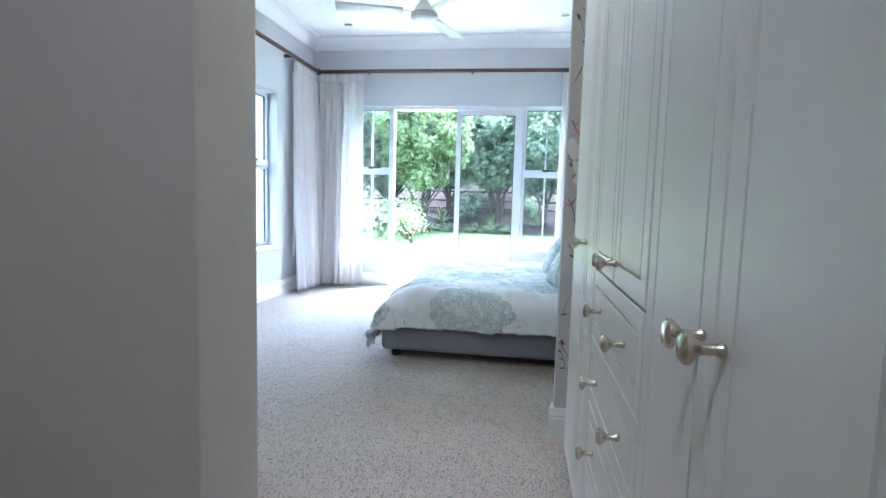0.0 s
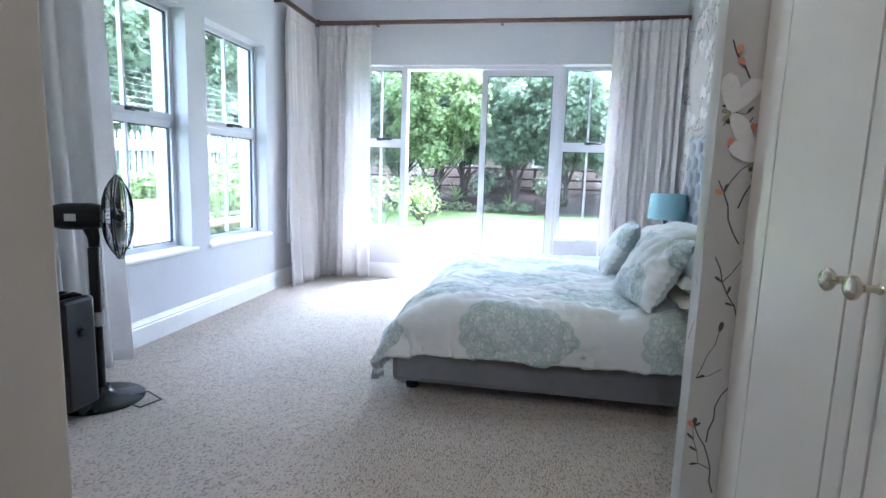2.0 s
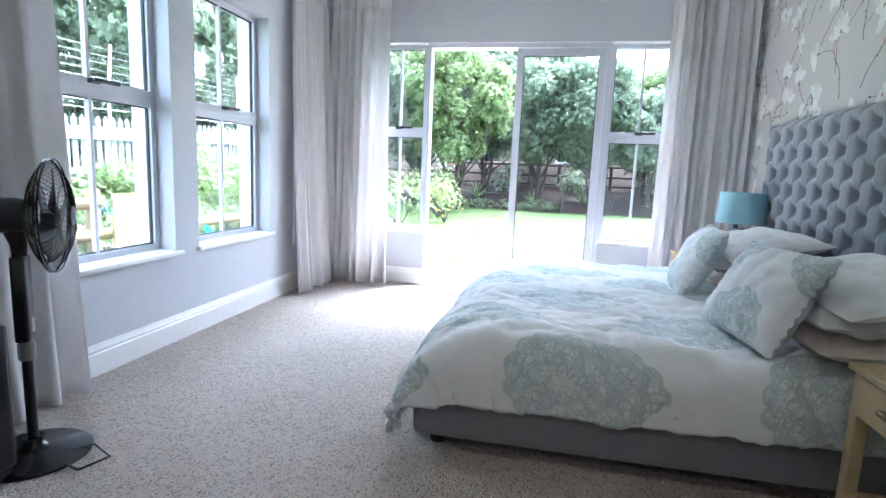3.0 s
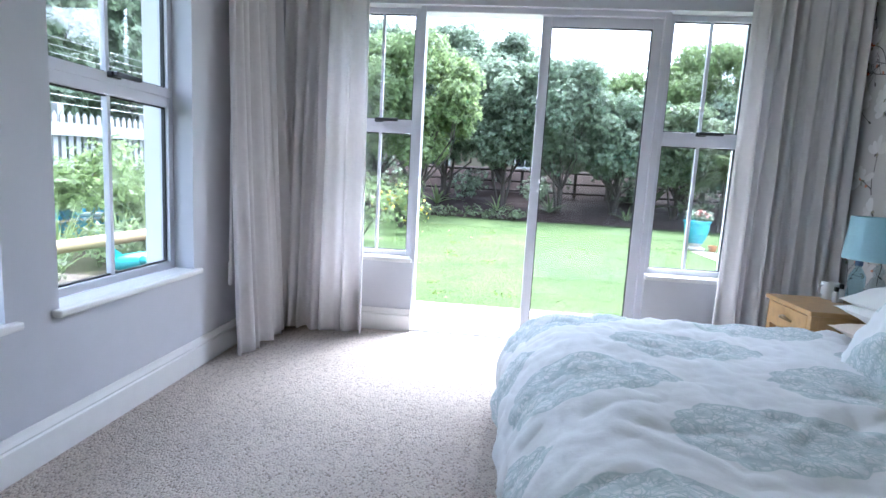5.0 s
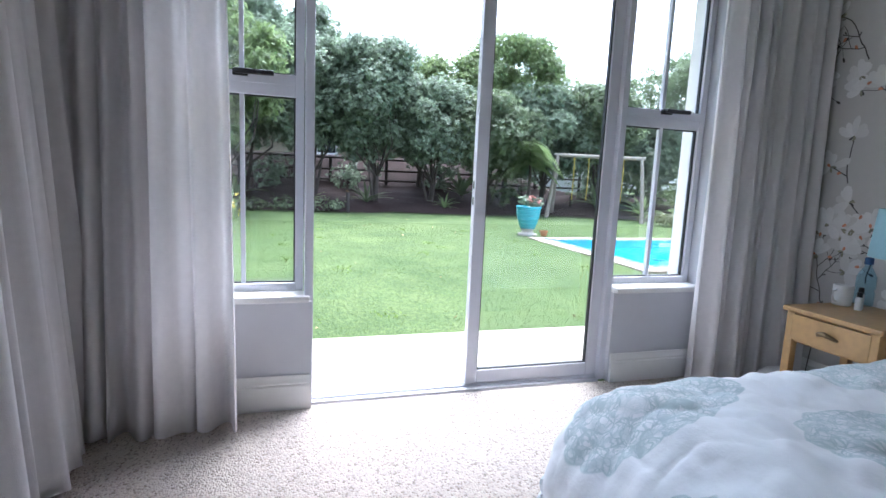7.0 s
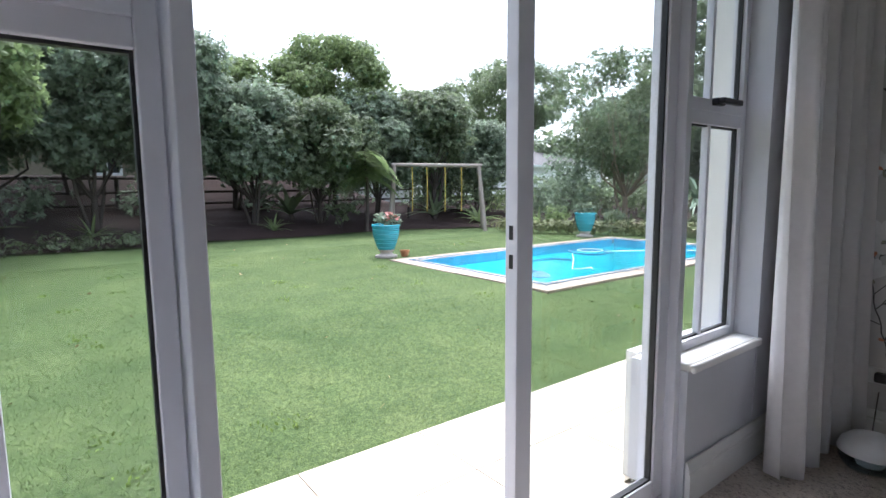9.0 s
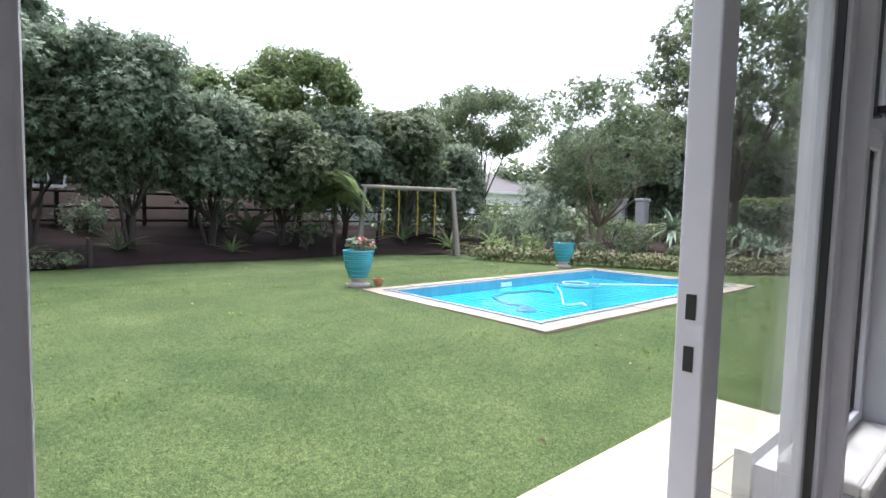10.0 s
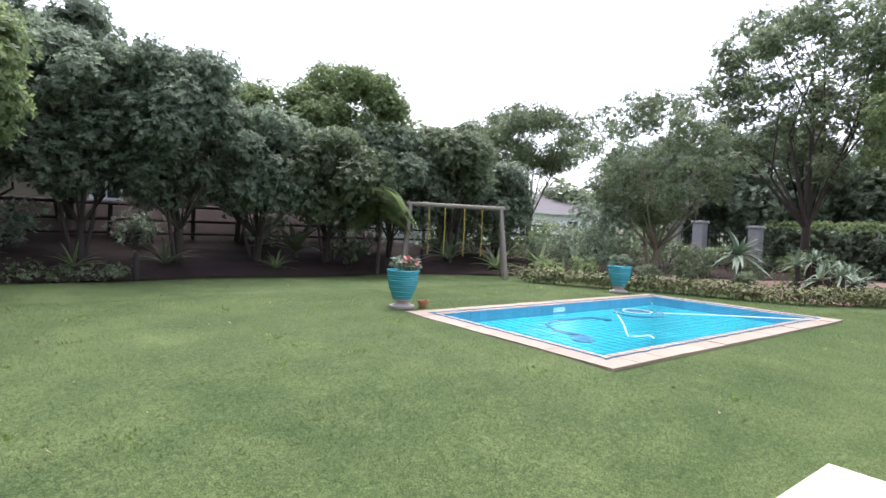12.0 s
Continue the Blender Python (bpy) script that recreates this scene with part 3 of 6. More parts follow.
n = 1
for a, b in WINS:
    w = thing("window_%d" % n, "white aluminium casement window with glazing bars in the grey wall", "window", kind="structure")
    sash(w, (a, b, WSILL, HEAD - 0.05), -1, False, XL - 0.15)
    sill(w, Shape().box(XL - 0.10, a - 0.001, WSILL - 0.028, XL, b + 0.001, WSILL).box(XL, a - 0.035, WSILL - 0.028, XL + 0.035, b + 0.035, WSILL))
    n += 1
for a, b in ((LX0, DX0), (DX1, RX1)):
    w = thing("window_%d" % n, "white aluminium side light beside the garden door", "window", kind="structure")
    sash(w, (a + 0.004, b - 0.004, SILL, HEAD), 1, True, YF + 0.09)
    e = b + 0.02 if a < -1 else b
    sill(w, Shape().box(a, YF, SILL - 0.03, b, YF + 0.10, SILL).box(a, YF - 0.02, SILL - 0.03, e, YF, SILL))
    n += 1

# ---- sliding garden door ----
door = thing("door_1", "white aluminium sliding garden door standing half open", "sliding door", kind="structure")
fr = Shape()
fr.box(DX0, YF + 0.03, 0, DX0 + 0.035, YF + 0.135, HEAD).box(DX1 - 0.035, YF + 0.03, 0, DX1, YF + 0.16, HEAD).box(DX0 + 0.035, YF + 0.03, HEAD - 0.035, DX1 - 0.035, YF + 0.16, HEAD)
part("door_frame", fr, ALU, door, bevel=0.003)
tr = Shape().box(DX0 + 0.035, YF + 0.03, -0.02, DX1 - 0.035, YF + 0.16, 0.006)
for d in (0.060, 0.09, 0.12, 0.145):
    tr.box(DX0 + 0.035, YF + d, 0.006, DX1 - 0.035, YF + d + 0.006, 0.016)
part("track", tr, ALU, door, "aluminium floor track")


def leaf(name, x0, x1, y0, lock):
    y1, st = y0 + 0.042, 0.058
    f = Shape().box(x0, y0, 0.018, x0 + st, y1, 2.074).box(x1 - st, y0, 0.018, x1, y1, 2.074)
    f.box(x0 + st, y0 + 0.002, 0.018, x1 - st, y1 - 0.002, 0.085).box(x0 + st, y0 + 0.002, 2.016, x1 - st, y1 - 0.002, 2.074)
    ob = part(name, f, ALU, door, bevel=0.003)
    g = part("pane", Shape().box(x0 + st, y0 + 0.018, 0.085, x1 - st, y0 + 0.023, 2.016), GLASS, ob)
    g.visible_shadow = False
    r = Shape()
    r.box(x0 + st, y0 + 0.01, 0.085, x0 + st + 0.006, y0 + 0.031, 2.016).box(x1 - st - 0.006, y0 + 0.01, 0.085, x1 - st, y0 + 0.031, 2.016)
    r.box(x0 + st + 0.006, y0 + 0.01, 0.085, x1 - st - 0.006, y0 + 0.031, 0.091).box(x0 + st + 0.006, y0 + 0.01, 2.01, x1 - st - 0.006, y0 + 0.031, 2.016)
    part("seal", r, RUBBER, ob)
    if lock:
        for z in (0.988, 0.914):
            part("lock_slot", Shape().box(x0 - 0.001, y0 + 0.014, z - 0.018, x0 + 0.002, y0 + 0.028, z + 0.018), RUBBER, ob, "dark lock slot")
    return ob


leaf("sliding_leaf", -1.075, -0.345, YF + 0.062, True)


# ---- wallpaper print: magnolia branches, a printed layer on the wall ----
def print_layer(host, frame_of, width, height, seed, step=0.42, size=1.0, twig=0.0042):
    """frame_of(u, v) gives the place on the wall; u along it, v up."""
    rnd = random.Random(seed)
    layer = 0
    kinds = {"printed_branches": (Shape(), BRANCH_PRINT, 0), "printed_petals": (Shape(), PETAL_PRINT, 1), "printed_shadow_petals": (Shape(), PETAL_SHADE, 0.5), "printed_leaves": (Shape(), LEAF_PRINT, 2), "printed_buds": (Shape(), BUD_PRINT, 2)}

    def blob(kind, u, v, ang, length, wide, skew=0.0):
        nonlocal layer
        layer = (layer + 1) % 29
        sh, _, lift = kinds[kind]
        pts = []
        for i in range(10):
            t = i / 10 * 2 * math.pi
            a, c = math.cos(t) * length / 2 + length / 2, math.sin(t) * wide / 2 * (1 + 0.35 * math.cos(t + skew))
            pu, pv = u + a * math.cos(ang) - c * math.sin(ang), v + a * math.sin(ang) + c * math.cos(ang)
            if not (0 < pu < width and 0 < pv < height):
                return
            pts.append(frame_of(pu, pv, 0.0010 + lift * 0.0012 + layer * 0.00004))
        sh.poly(pts)

    def flower(u, v, ang):
        m = rnd.choice((4, 5, 6))
        for i in range(m):
            a = ang + (i - (m - 1) / 2) * rnd.uniform(0.5, 0.75)
            blob("printed_petals" if rnd.random() < 0.7 else "printed_shadow_petals", u, v, a, size * rnd.uniform(0.07, 0.11), size * rnd.uniform(0.032, 0.052), rnd.uniform(-1, 1))
        for i in range(3):
            blob("printed_leaves" if i else "printed_branches", u, v, ang + math.pi + rnd.uniform(-1.0, 1.0), size * rnd.uniform(0.02, 0.035), size * 0.011)

    def branch(u, v, ang, n, thick, depth):
        sh = kinds["printed_branches"][0]
        for i in range(n):
            u2, v2 = u + math.cos(ang) * 0.035 * size, v + math.sin(ang) * 0.035 * size
            px, py = -math.sin(ang) * thick / 2, math.cos(ang) * thick / 2
            if 0.01 < min(u, u2) and max(u, u2) < width - 0.01 and 0.01 < min(v, v2) and max(v, v2) < height - 0.01:
                sh.poly([frame_of(a, b, 0.0006 + (i % 7) * 0.00004 + depth * 0.0003) for a, b in ((u - px, v - py), (u2 - px * 0.9, v2 - py * 0.9), (u2 + px * 0.9, v2 + py * 0.9), (u + px, v + py))])
            u, v, thick = u2, v2, max(0.002, thick * 0.96)
            ang += rnd.uniform(-0.35, 0.35)
            if depth and rnd.random() < 0.22:
                branch(u, v, ang + rnd.choice((-0.9, 0.9)), rnd.randint(3, 6), thick * 0.75, depth - 1)
            if rnd.random() < 0.10:
                blob("printed_buds", u, v, ang + rnd.uniform(-1, 1), 0.024 * size, 0.014 * size)
            if rnd.random() < 0.22:
                blob("printed_branches", u, v, ang + rnd.choice((-0.7, 0.7)), 0.024 * size, 0.007 * size)
        if depth == 2 or rnd.random() < 0.4:
            flower(u, v, ang + rnd.uniform(-0.5, 0.5))
        else:
            blob("printed_branches", u, v, ang, 0.03 * size, 0.012 * size)

    for i in range(int(width / step) + 1):
        for j in range(int(height / step) + 1):
            branch((i + rnd.random() * 0.8) * step, (j + rnd.random() * 0.8) * step, rnd.uniform(0.7, 2.2), rnd.randint(7, 11), twig * size, 2)
    for name, (sh, mat, _) in kinds.items():
        if sh.f:
            part(name, sh, mat, host)


print_layer(wall_east, lambda u, v, d: (XR - d, 3.3 + u, 0.16 + v), 3.67, 2.56, 3, step=0.29, size=0.95, twig=0.0075)
print_layer(wall_pier, lambda u, v, d: (-0.11 + u, 3.2 - d, 0.16 + v), 0.105, 2.56, 5, step=0.16, size=0.95)
print_layer(wall_pier, lambda u, v, d: (-0.11 - d, 3.2 + u, 0.16 + v), 0.068, 2.56, 8, step=0.3)

# ---- fitted wardrobe ----
def knob(parent, y, z):
    prof = [(0.006, 0.0), (0.008, -0.004), (0.0055, -0.010), (0.006, -0.024), (0.012, -0.030), (0.0165, -0.034), (0.0165, -0.039), (0.012, -0.043), (0.001, -0.044)]
    part("knob", Shape().lathe(prof, (XC, y, z), 20, "x"), CHROME, parent, "nickel cupboard knob", smooth=40)


def routed(parent, name, y0, y1, z0, z1, inset=0.05, knobs=()):
    """A lacquered front with a groove routed round its panel, one closed skin."""
    g = 0.0022
    y0, y1, z0, z1 = y0 + g, y1 - g, z0 + g, z1 - g
    s = Shape()
    rings = ((0.0, 0.020), (0.0, 0.002), (0.002, 0.0), (inset, 0.0), (inset + 0.001, 0.007), (inset + 0.005, 0.007), (inset + 0.006, 0.0))
    for i, d in rings:
        s.v += [(XC + d, y0 + i, z0 + i), (XC + d, y1 - i, z0 + i), (XC + d, y1 - i, z1 - i), (XC + d, y0 + i, z1 - i)]
    for r in range(len(rings) - 1):
        s.f += [(4 * r + k, 4 * r + (k + 1) % 4, 4 * r + 4 + (k + 1) % 4, 4 * r + 4 + k) for k in range(4)]
    e = 4 * (len(rings) - 1)
    s.f += [(e, e + 1, e + 2, e + 3), (3, 2, 1, 0)]
    ob = part(name, s, CUPBOARD, parent)
    for y, z in knobs:
        knob(ob, y, z)
    return ob


def wardrobe_unit(y0, y1, drawers, handle_z=0.94, split=0.5):
    w = thing("wardrobe_unit", "cream lacquered fitted wardrobe with drawers under doors" if drawers else "cream lacquered fitted wardrobe with tall routed doors", "wardrobe", group="fitted wardrobe row")
    b = Shape().box(XC + 0.021, y0, 0.08, XC + 0.6, y1, 2.45).box(XC + 0.05, y0, 0, XC + 0.6, y1, 0.08)
    part("body", b, CUPBOARD, w)
    part("top_filler", Shape().box(XC + 0.004, y0, 2.452, XC + 0.6, y1, CEIL_Z - 0.002), CUPBOARD, w)
    m = y0 + (y1 - y0) * split
    low = 0.872 if drawers else 0.08
    routed(w, "door", y0, m, low, 2.45, 0.043, ((m - 0.03, handle_z),))
    routed(w, "door", m, y1, low, 2.45, 0.043, ((m + 0.03, handle_z),))
    if drawers:
        for z0, z1 in ((0.689, 0.872), (0.507, 0.689), (0.325, 0.507), (0.08, 0.325)):
            routed(w, "drawer", y0, y1, z0, z1, 0.038, ((y0 + 0.14, (z0 + z1) / 2), (y1 - 0.15, (z0 + z1) / 2)))
    return w


wardrobe_unit(2.39, 2.985, False, 0.925, 0.36)
wardrobe_unit(1.79, 2.385, True, 0.92)
wardrobe_unit(1.185, 1.785, False, 0.905)
wardrobe_unit(0.66, 1.18, False, 0.905)
wardrobe_unit(0.105, 0.655, False, 0.905)
wardrobe_unit(-0.45, 0.10, False, 0.905)
wardrobe_unit(-0.88, -0.455, False, 0.905)
structure("wardrobe_filler", Shape().box(-0.02, 2.987, 0, 0.3, 3.198, CEIL_Z - 0.002), CUPBOARD, "cream lacquered filler strip beside the wardrobe", "filler")


# ---- curtains and rail ----
def curtain(p, q, out, z0, z1, folds, seed, flare=0.03, label="white linen curtain drawn open, pleated, reaching the carpet"):
    """A pleated curtain from p to q in plan; folds swing towards out."""
    rnd = random.Random(seed)
    amp = [rnd.uniform(0.45, 1.3) for _ in range(folds + 2)]
    ph = rnd.uniform(0, 6)
    c = thing("curtain", label, "curtain", group="linen curtains")
    L = math.hypot(q[0] - p[0], q[1] - p[1])
    d = ((q[0] - p[0]) / L, (q[1] - p[1]) / L)

    def cloth(u, v):
        z = z0 + (z1 - z0) * v
        fall = 1 - v
        k = u * folds
        a = amp[int(k)] * (1 - (k - int(k))) + amp[int(k) + 1] * (k - int(k))
        wob = 1.7 * math.sin(k * 1.3 + ph + fall * 0.9) + 0.25 * fall * math.sin(k * 3.7 + ph * 2)
        w = math.sin(2 * math.pi * k + wob + ph)
        w = math.copysign(abs(w) ** 0.75, w)
        depth = 0.012 + 0.007 * math.sin(k * 11.3 + 3 * ph + fall) + (0.029 + 0.022 * fall) * a * w * (0.35 if v > 0.965 else 1.0)
        depth += flare * fall ** 1.5 + 0.012 * math.sin(u * 9 + seed) * fall
        along = u * L + (0.02 * math.sin(k * 4.1 + ph) * fall) + (u - 0.5) * 0.05 * fall
        hem = 0.008 * math.sin(k * 5 + seed) * (v < 0.01)
        return (p[0] + d[0] * along + out[0] * depth, p[1] + d[1] * along + out[1] * depth, z + hem)

    ob = part("cloth", Shape().grid(cloth, folds * 16, 36), CURTAIN, c, smooth=70)
    k = ob.modifiers.new("thickness", "SOLIDIFY")
    k.thickness, k.offset = 0.003, 0

    def tape(u, v):
        x, y, _ = cloth(u, 0.99)
        kk = abs(math.sin(math.pi * u * folds * 3))
        return (x + out[0] * (0.006 + 0.004 * kk), y + out[1] * (0.006 + 0.004 * kk), z1 - 0.085 + 0.09 * v)

    ob = part("heading", Shape().grid(tape, folds * 18, 3), CURTAIN, c, "gathered heading tape", smooth=70)
    k = ob.modifiers.new("thickness", "SOLIDIFY")
    k.thickness, k.offset = 0.003, 0


RAIL_Z = 2.475
curtain((-2.715, 6.27), (-2.715, 6.84), (1, 0), 0.02, RAIL_Z - 0.03, 6, 4, 0.10)
curtain((-2.66, 6.90), (-2.13, 6.90), (0, -1), 0.02, RAIL_Z - 0.03, 6, 9, 0.07)
curtain((0.10, 6.90), (0.705, 6.83), (0, -1), 0.015, RAIL_Z - 0.03, 8, 13)
curtain((-2.715, 3.55), (-2.715, 4.20), (1, 0), 0.02, RAIL_Z - 0.03, 6, 21, 0.05)
part_rail = thing("curtain_rail", "dark stained wooden curtain rail round the corner", "curtain rail")
part("pole", Shape().tube([(-2.68, 3.38, RAIL_Z), (-2.68, 6.88, RAIL_Z)], 0.021, 14), RAILWOOD, part_rail, smooth=50)
part("pole", Shape().tube([(-2.68, 6.88, RAIL_Z), (0.73, 6.88, RAIL_Z)], 0.021, 14), RAILWOOD, part_rail, smooth=50)
part("corner_joint", Shape().lathe([(0.001, -0.035), (0.022, -0.03), (0.03, 0), (0.022, 0.03), (0.001, 0.035)], (-2.68, 6.88, RAIL_Z), 16), RAILWOOD, part_rail, smooth=60)
for p, o in (((XL, 3.7), (1, 0)), ((XL, 5.1), (1, 0)), ((XL, 6.2), (1, 0)), ((-2.1, YF), (0, -1)), ((-0.9, YF), (0, -1)), ((0.7, YF), (0, -1))):
    part("bracket", Shape().bar((p[0], p[1], RAIL_Z), (p[0] + o[0] * 0.1, p[1] + o[1] * 0.1, RAIL_Z), 0.02, 0.03), RAILWOOD, part_rail)


# ---- bed ----
BY0, BY1, BX0, BX1 = 4.195, 5.96, -1.20, 0.64
bed = thing("bed_base", "grey upholstered divan bed base on dark castors", "bed", (0, 0, 0))
part("divan", Shape().box(BX0 + 0.035, BY0, 0.055, BX1, BY1, 0.28), BASECLOTH, bed, bevel=0.03)
for x, y in ((BX0 + 0.12, BY0 + 0.1), (BX0 + 0.12, BY1 - 0.1), (BX1 - 0.12, BY0 + 0.1), (BX1 - 0.12, BY1 - 0.1)):
    part("castor", Shape().lathe([(0.012, 0.06), (0.028, 0.05), (0.032, 0.02), (0.028, 0.0)], (x, y, 0), 14), BLACK, bed, smooth=40)
mat_ob = tagged(part("mattress", Shape().box(BX0 + 0.22, BY0 + 0.06, 0.282, BX1, BY1 - 0.06, 0.375), WHITE_COTTON, bevel=0.05), "white quilted mattress on the divan base", "mattress")


def duvet_point(a, b):
    """a: metres of cloth across the bed from its middle; b: from the headboard end to the foot."""
    half, length, top = 0.87, 1.48, 0.437
    r = 0.10

    def fold(d, r=0.10):
        """Past an edge: (outwards, downwards) for d metres of cloth."""
        if d <= 0:
            return 0.0, 0.0
        if d < r * 1.57:
            t = d / r
            return r * math.sin(t), r * (1 - math.cos(t))
        return r + (d - r * 1.57) * 0.06, r + (d - r * 1.57) * 0.97

    oy, dy = fold(abs(a) - half + r * 0.6)
    ox, dx = fold(b - length + 0.21, 0.27)
    drop = max(dx, dy) + 0.22 * min(dx, dy)
    y = 5.065 + math.copysign(min(abs(a), half - r * 0.6) + oy, a)
    x = 0.36 - (min(b, length - 0.21) + ox)
    z = top - drop
    crown = 0.022 * (1 - (a / 0.95) ** 2) * (0.8 + 0.2 * math.sin(b * 3))
    z += crown if drop == 0 else crown * max(0, 1 - drop * 4)
    p = Vector((a * 2.2, b * 2.2, 0.3))
    puff = noise.noise(p) * 0.024 + noise.noise(p * 2.7) * 0.013 + noise.noise(Vector((a * 13 + b * 5, b * 8 - a * 4, 2.0))) * 0.008 + noise.noise(p * 11) * 0.004
    crease = max(0.0, 1 - 5 * abs(noise.noise(Vector((a * 4 - b * 3, b * 6 + a * 3, 9.0))))) * 0.011 + max(0.0, 1 - 6 * abs(noise.noise(Vector((a * 9 + b * 4, b * 5, 14.0))))) * 0.006
    puff += crease * min(1.0, 0.45 + max(0.0, b - 1.0) + max(0.0, abs(a) - 0.5))
    ridge = abs(noise.noise(Vector((a * 5 + b * 2.5, b * 9, 4.0))))
    side = min(1.0, drop * 4)
    z += puff * (1 - side * 0.6) + 0.012 * max(0, 0.25 - ridge) * (1 - side)
    ripple = math.sin(b * 15 + 2 * noise.noise(Vector((b * 3, a, 1)))) * 0.006 * side * (abs(a) > 0.86)
    ripple2 = (math.sin(a * 17 + 3 * noise.noise(Vector((a * 3, b, 2)))) * 0.010 + noise.noise(Vector((a * 12, b * 5, 6))) * 0.012 + 0.012) * side * (b > length - 0.02)
    y += math.copysign(ripple + puff * side, a)
    x -= ripple2 + puff * side
    return x, y, max(z, 0.085)


AH, BH = 1.075, 1.735
duv = tagged(part("duvet", Shape().grid(lambda u, v: duvet_point((u - 0.5) * 2 * AH, v * BH), 170, 150, uv=lambda u, v: ((v * BH), (u - 0.5) * 2 * AH)), DUVET, smooth=80), "white cotton duvet with sea-green lace medallions, hanging over the bed", "duvet")
hem = [duvet_point(-AH, BH * i / 60) for i in range(61)] + [duvet_point(-AH + 2 * AH * i / 60, BH) for i in range(1, 61)] + [duvet_point(AH, BH * (1 - i / 60)) for i in range(1, 61)]
part("hem", Shape().tube(hem, 0.004, 6), WHITE_COTTON, duv, "stitched white hem", smooth=60)
k = duv.modifiers.new("thickness", "SOLIDIFY")
k.thickness, k.offset = 0.03, -1

# tufted headboard
HY0, HY1, HZ0, HZ1 = 3.83, 6.29, 0.30, 1.415
SY, SZ, ROW0 = 0.172, 0.217, 1.318      # button spacing along and up, height of the top row
head = thing("headboard", "tall grey velvet headboard with deep diamond buttoning", "headboard")


def buttoned(u, v):
    """Flat stuffed faces drawn in at each button, with soft diagonal pleats between."""
    y, z = HY0 + (HY1 - HY0) * u, HZ0 + (HZ1 - HZ0) * v
    p, q = (y - HY1) / SY + (z - ROW0) / SZ, (y - HY1) / SY - (z - ROW0) / SZ
    dp, dq = p - round(p), q - round(q)
    dy, dz = SY * (dp + dq) / 2, SZ * (dp - dq) / 2
    pit = math.exp(-(dy * dy + dz * dz * 0.8) / 0.030 ** 2)
    pleat = math.exp(-min(abs(dp), abs(dq)) / 0.055)
    stuffed = 1 - 0.70 * pit - 0.16 * pleat
    e = min(1, min(u * (HY1 - HY0), (1 - u) * (HY1 - HY0), (1 - v) * (HZ1 - HZ0)) / 0.03)
    return (0.700 - 0.058 * stuffed * (0.35 + 0.65 * math.sqrt(e)), y, z)


part("buttoned_front", Shape().grid(buttoned, 400, 180), VELVET, head, smooth=80)
part("back_panel", Shape().box(0.700, HY0, HZ0, XR - 0.004, HY1, HZ1), VELVET, head, bevel=0.012)
for yy in (4.05, 6.05):
    part("leg", Shape().box(0.702, yy - 0.03, 0.0, 0.728, yy + 0.03, HZ0), VELVET, head)
btn = Shape().lathe([(0.013, 0.0), (0.012, -0.005), (0.007, -0.009), (0.001, -0.010)], (0, 0, 0), 10, "x").mesh("button", VELVET, 50)
for i in range(-40, 40):
    for j in range(-40, 40):
        y, z = HY1 + SY * (i + j) / 2, ROW0 + SZ * (i - j) / 2
        if HY0 + 0.04 < y < HY1 - 0.03 and 0.5 < z < HZ1 - 0.03:
            ob = new("button", btn)
            ob.parent, ob.location = head, (0.692, y, z)


# pillows
def pillow(w, h, t, seed, flange=0.0):
    def f(sgn):
        def g(u, v):
            a, b = (u - 0.5) * 2, (v - 0.5) * 2
            k = (max(0, 1 - abs(a) ** 2.6) * max(0, 1 - abs(b) ** 2.6)) ** 0.55
            pull = 1 - 0.06 * (1 - abs(a) ** 2) * abs(b) - 0.06 * (1 - abs(b) ** 2) * abs(a)
            wr = noise.noise(Vector((a * 3 + seed, b * 3, sgn))) * 0.018 * k + noise.noise(Vector((a * 9 + seed, b * 4, sgn))) * 0.006 * min(1.0, k * 2)
            fr = flange * math.sin((u + v) * 60) * (1 if max(abs(a), abs(b)) > 0.93 else 0)
            return (a * w / 2 * pull, b * h / 2 * pull, sgn * (t / 2 * k) + wr + fr)
        return g
    uv = lambda u, v: (u * w, v * h)
    return Shape().grid(f(1), 40, 34, uv).grid(f(-1), 40, 34, uv)


def put_pillow(label, mat, size, m, seed, flange=0.0, name="pillow"):
    ob = tagged(part(name, pillow(*size, seed, flange), mat, smooth=80), label, "pillow", "bed pillows")
    ob.matrix_basis = m
    return ob


for y0, sd in ((4.46, 0), (5.5, 40)):
    put_pillow("peach cotton pillow lying flat on the mattress", PEACH_COTTON, (0.68, 0.46, 0.12), pose(0.34, y0, 0.53, 0, 0, 90), 1 + sd)
    put_pillow("white cotton pillow stacked on another", WHITE_COTTON, (0.68, 0.46, 0.12), pose(0.35, y0 + 0.01, 0.61, 0, 0, 88), 2 + sd)
    put_pillow("plump white cotton pillow on top of the stack", WHITE_COTTON, (0.70, 0.46, 0.15), pose(0.37, y0, 0.70, -14, 0, 92), 3 + sd)
put_pillow("lace print pillow with frilled edge leaning on the stack", SHAM, (0.47, 0.38, 0.15), pose(0.04, 4.44, 0.645, 60, 0, -78), 4, 0.006, "frilled_pillow")
put_pillow("lace print pillow with frilled edge leaning on the stack", SHAM, (0.50, 0.40, 0.15), pose(0.02, 5.25, 0.635, 62, 0, -97), 5, 0.006, "frilled_pillow")


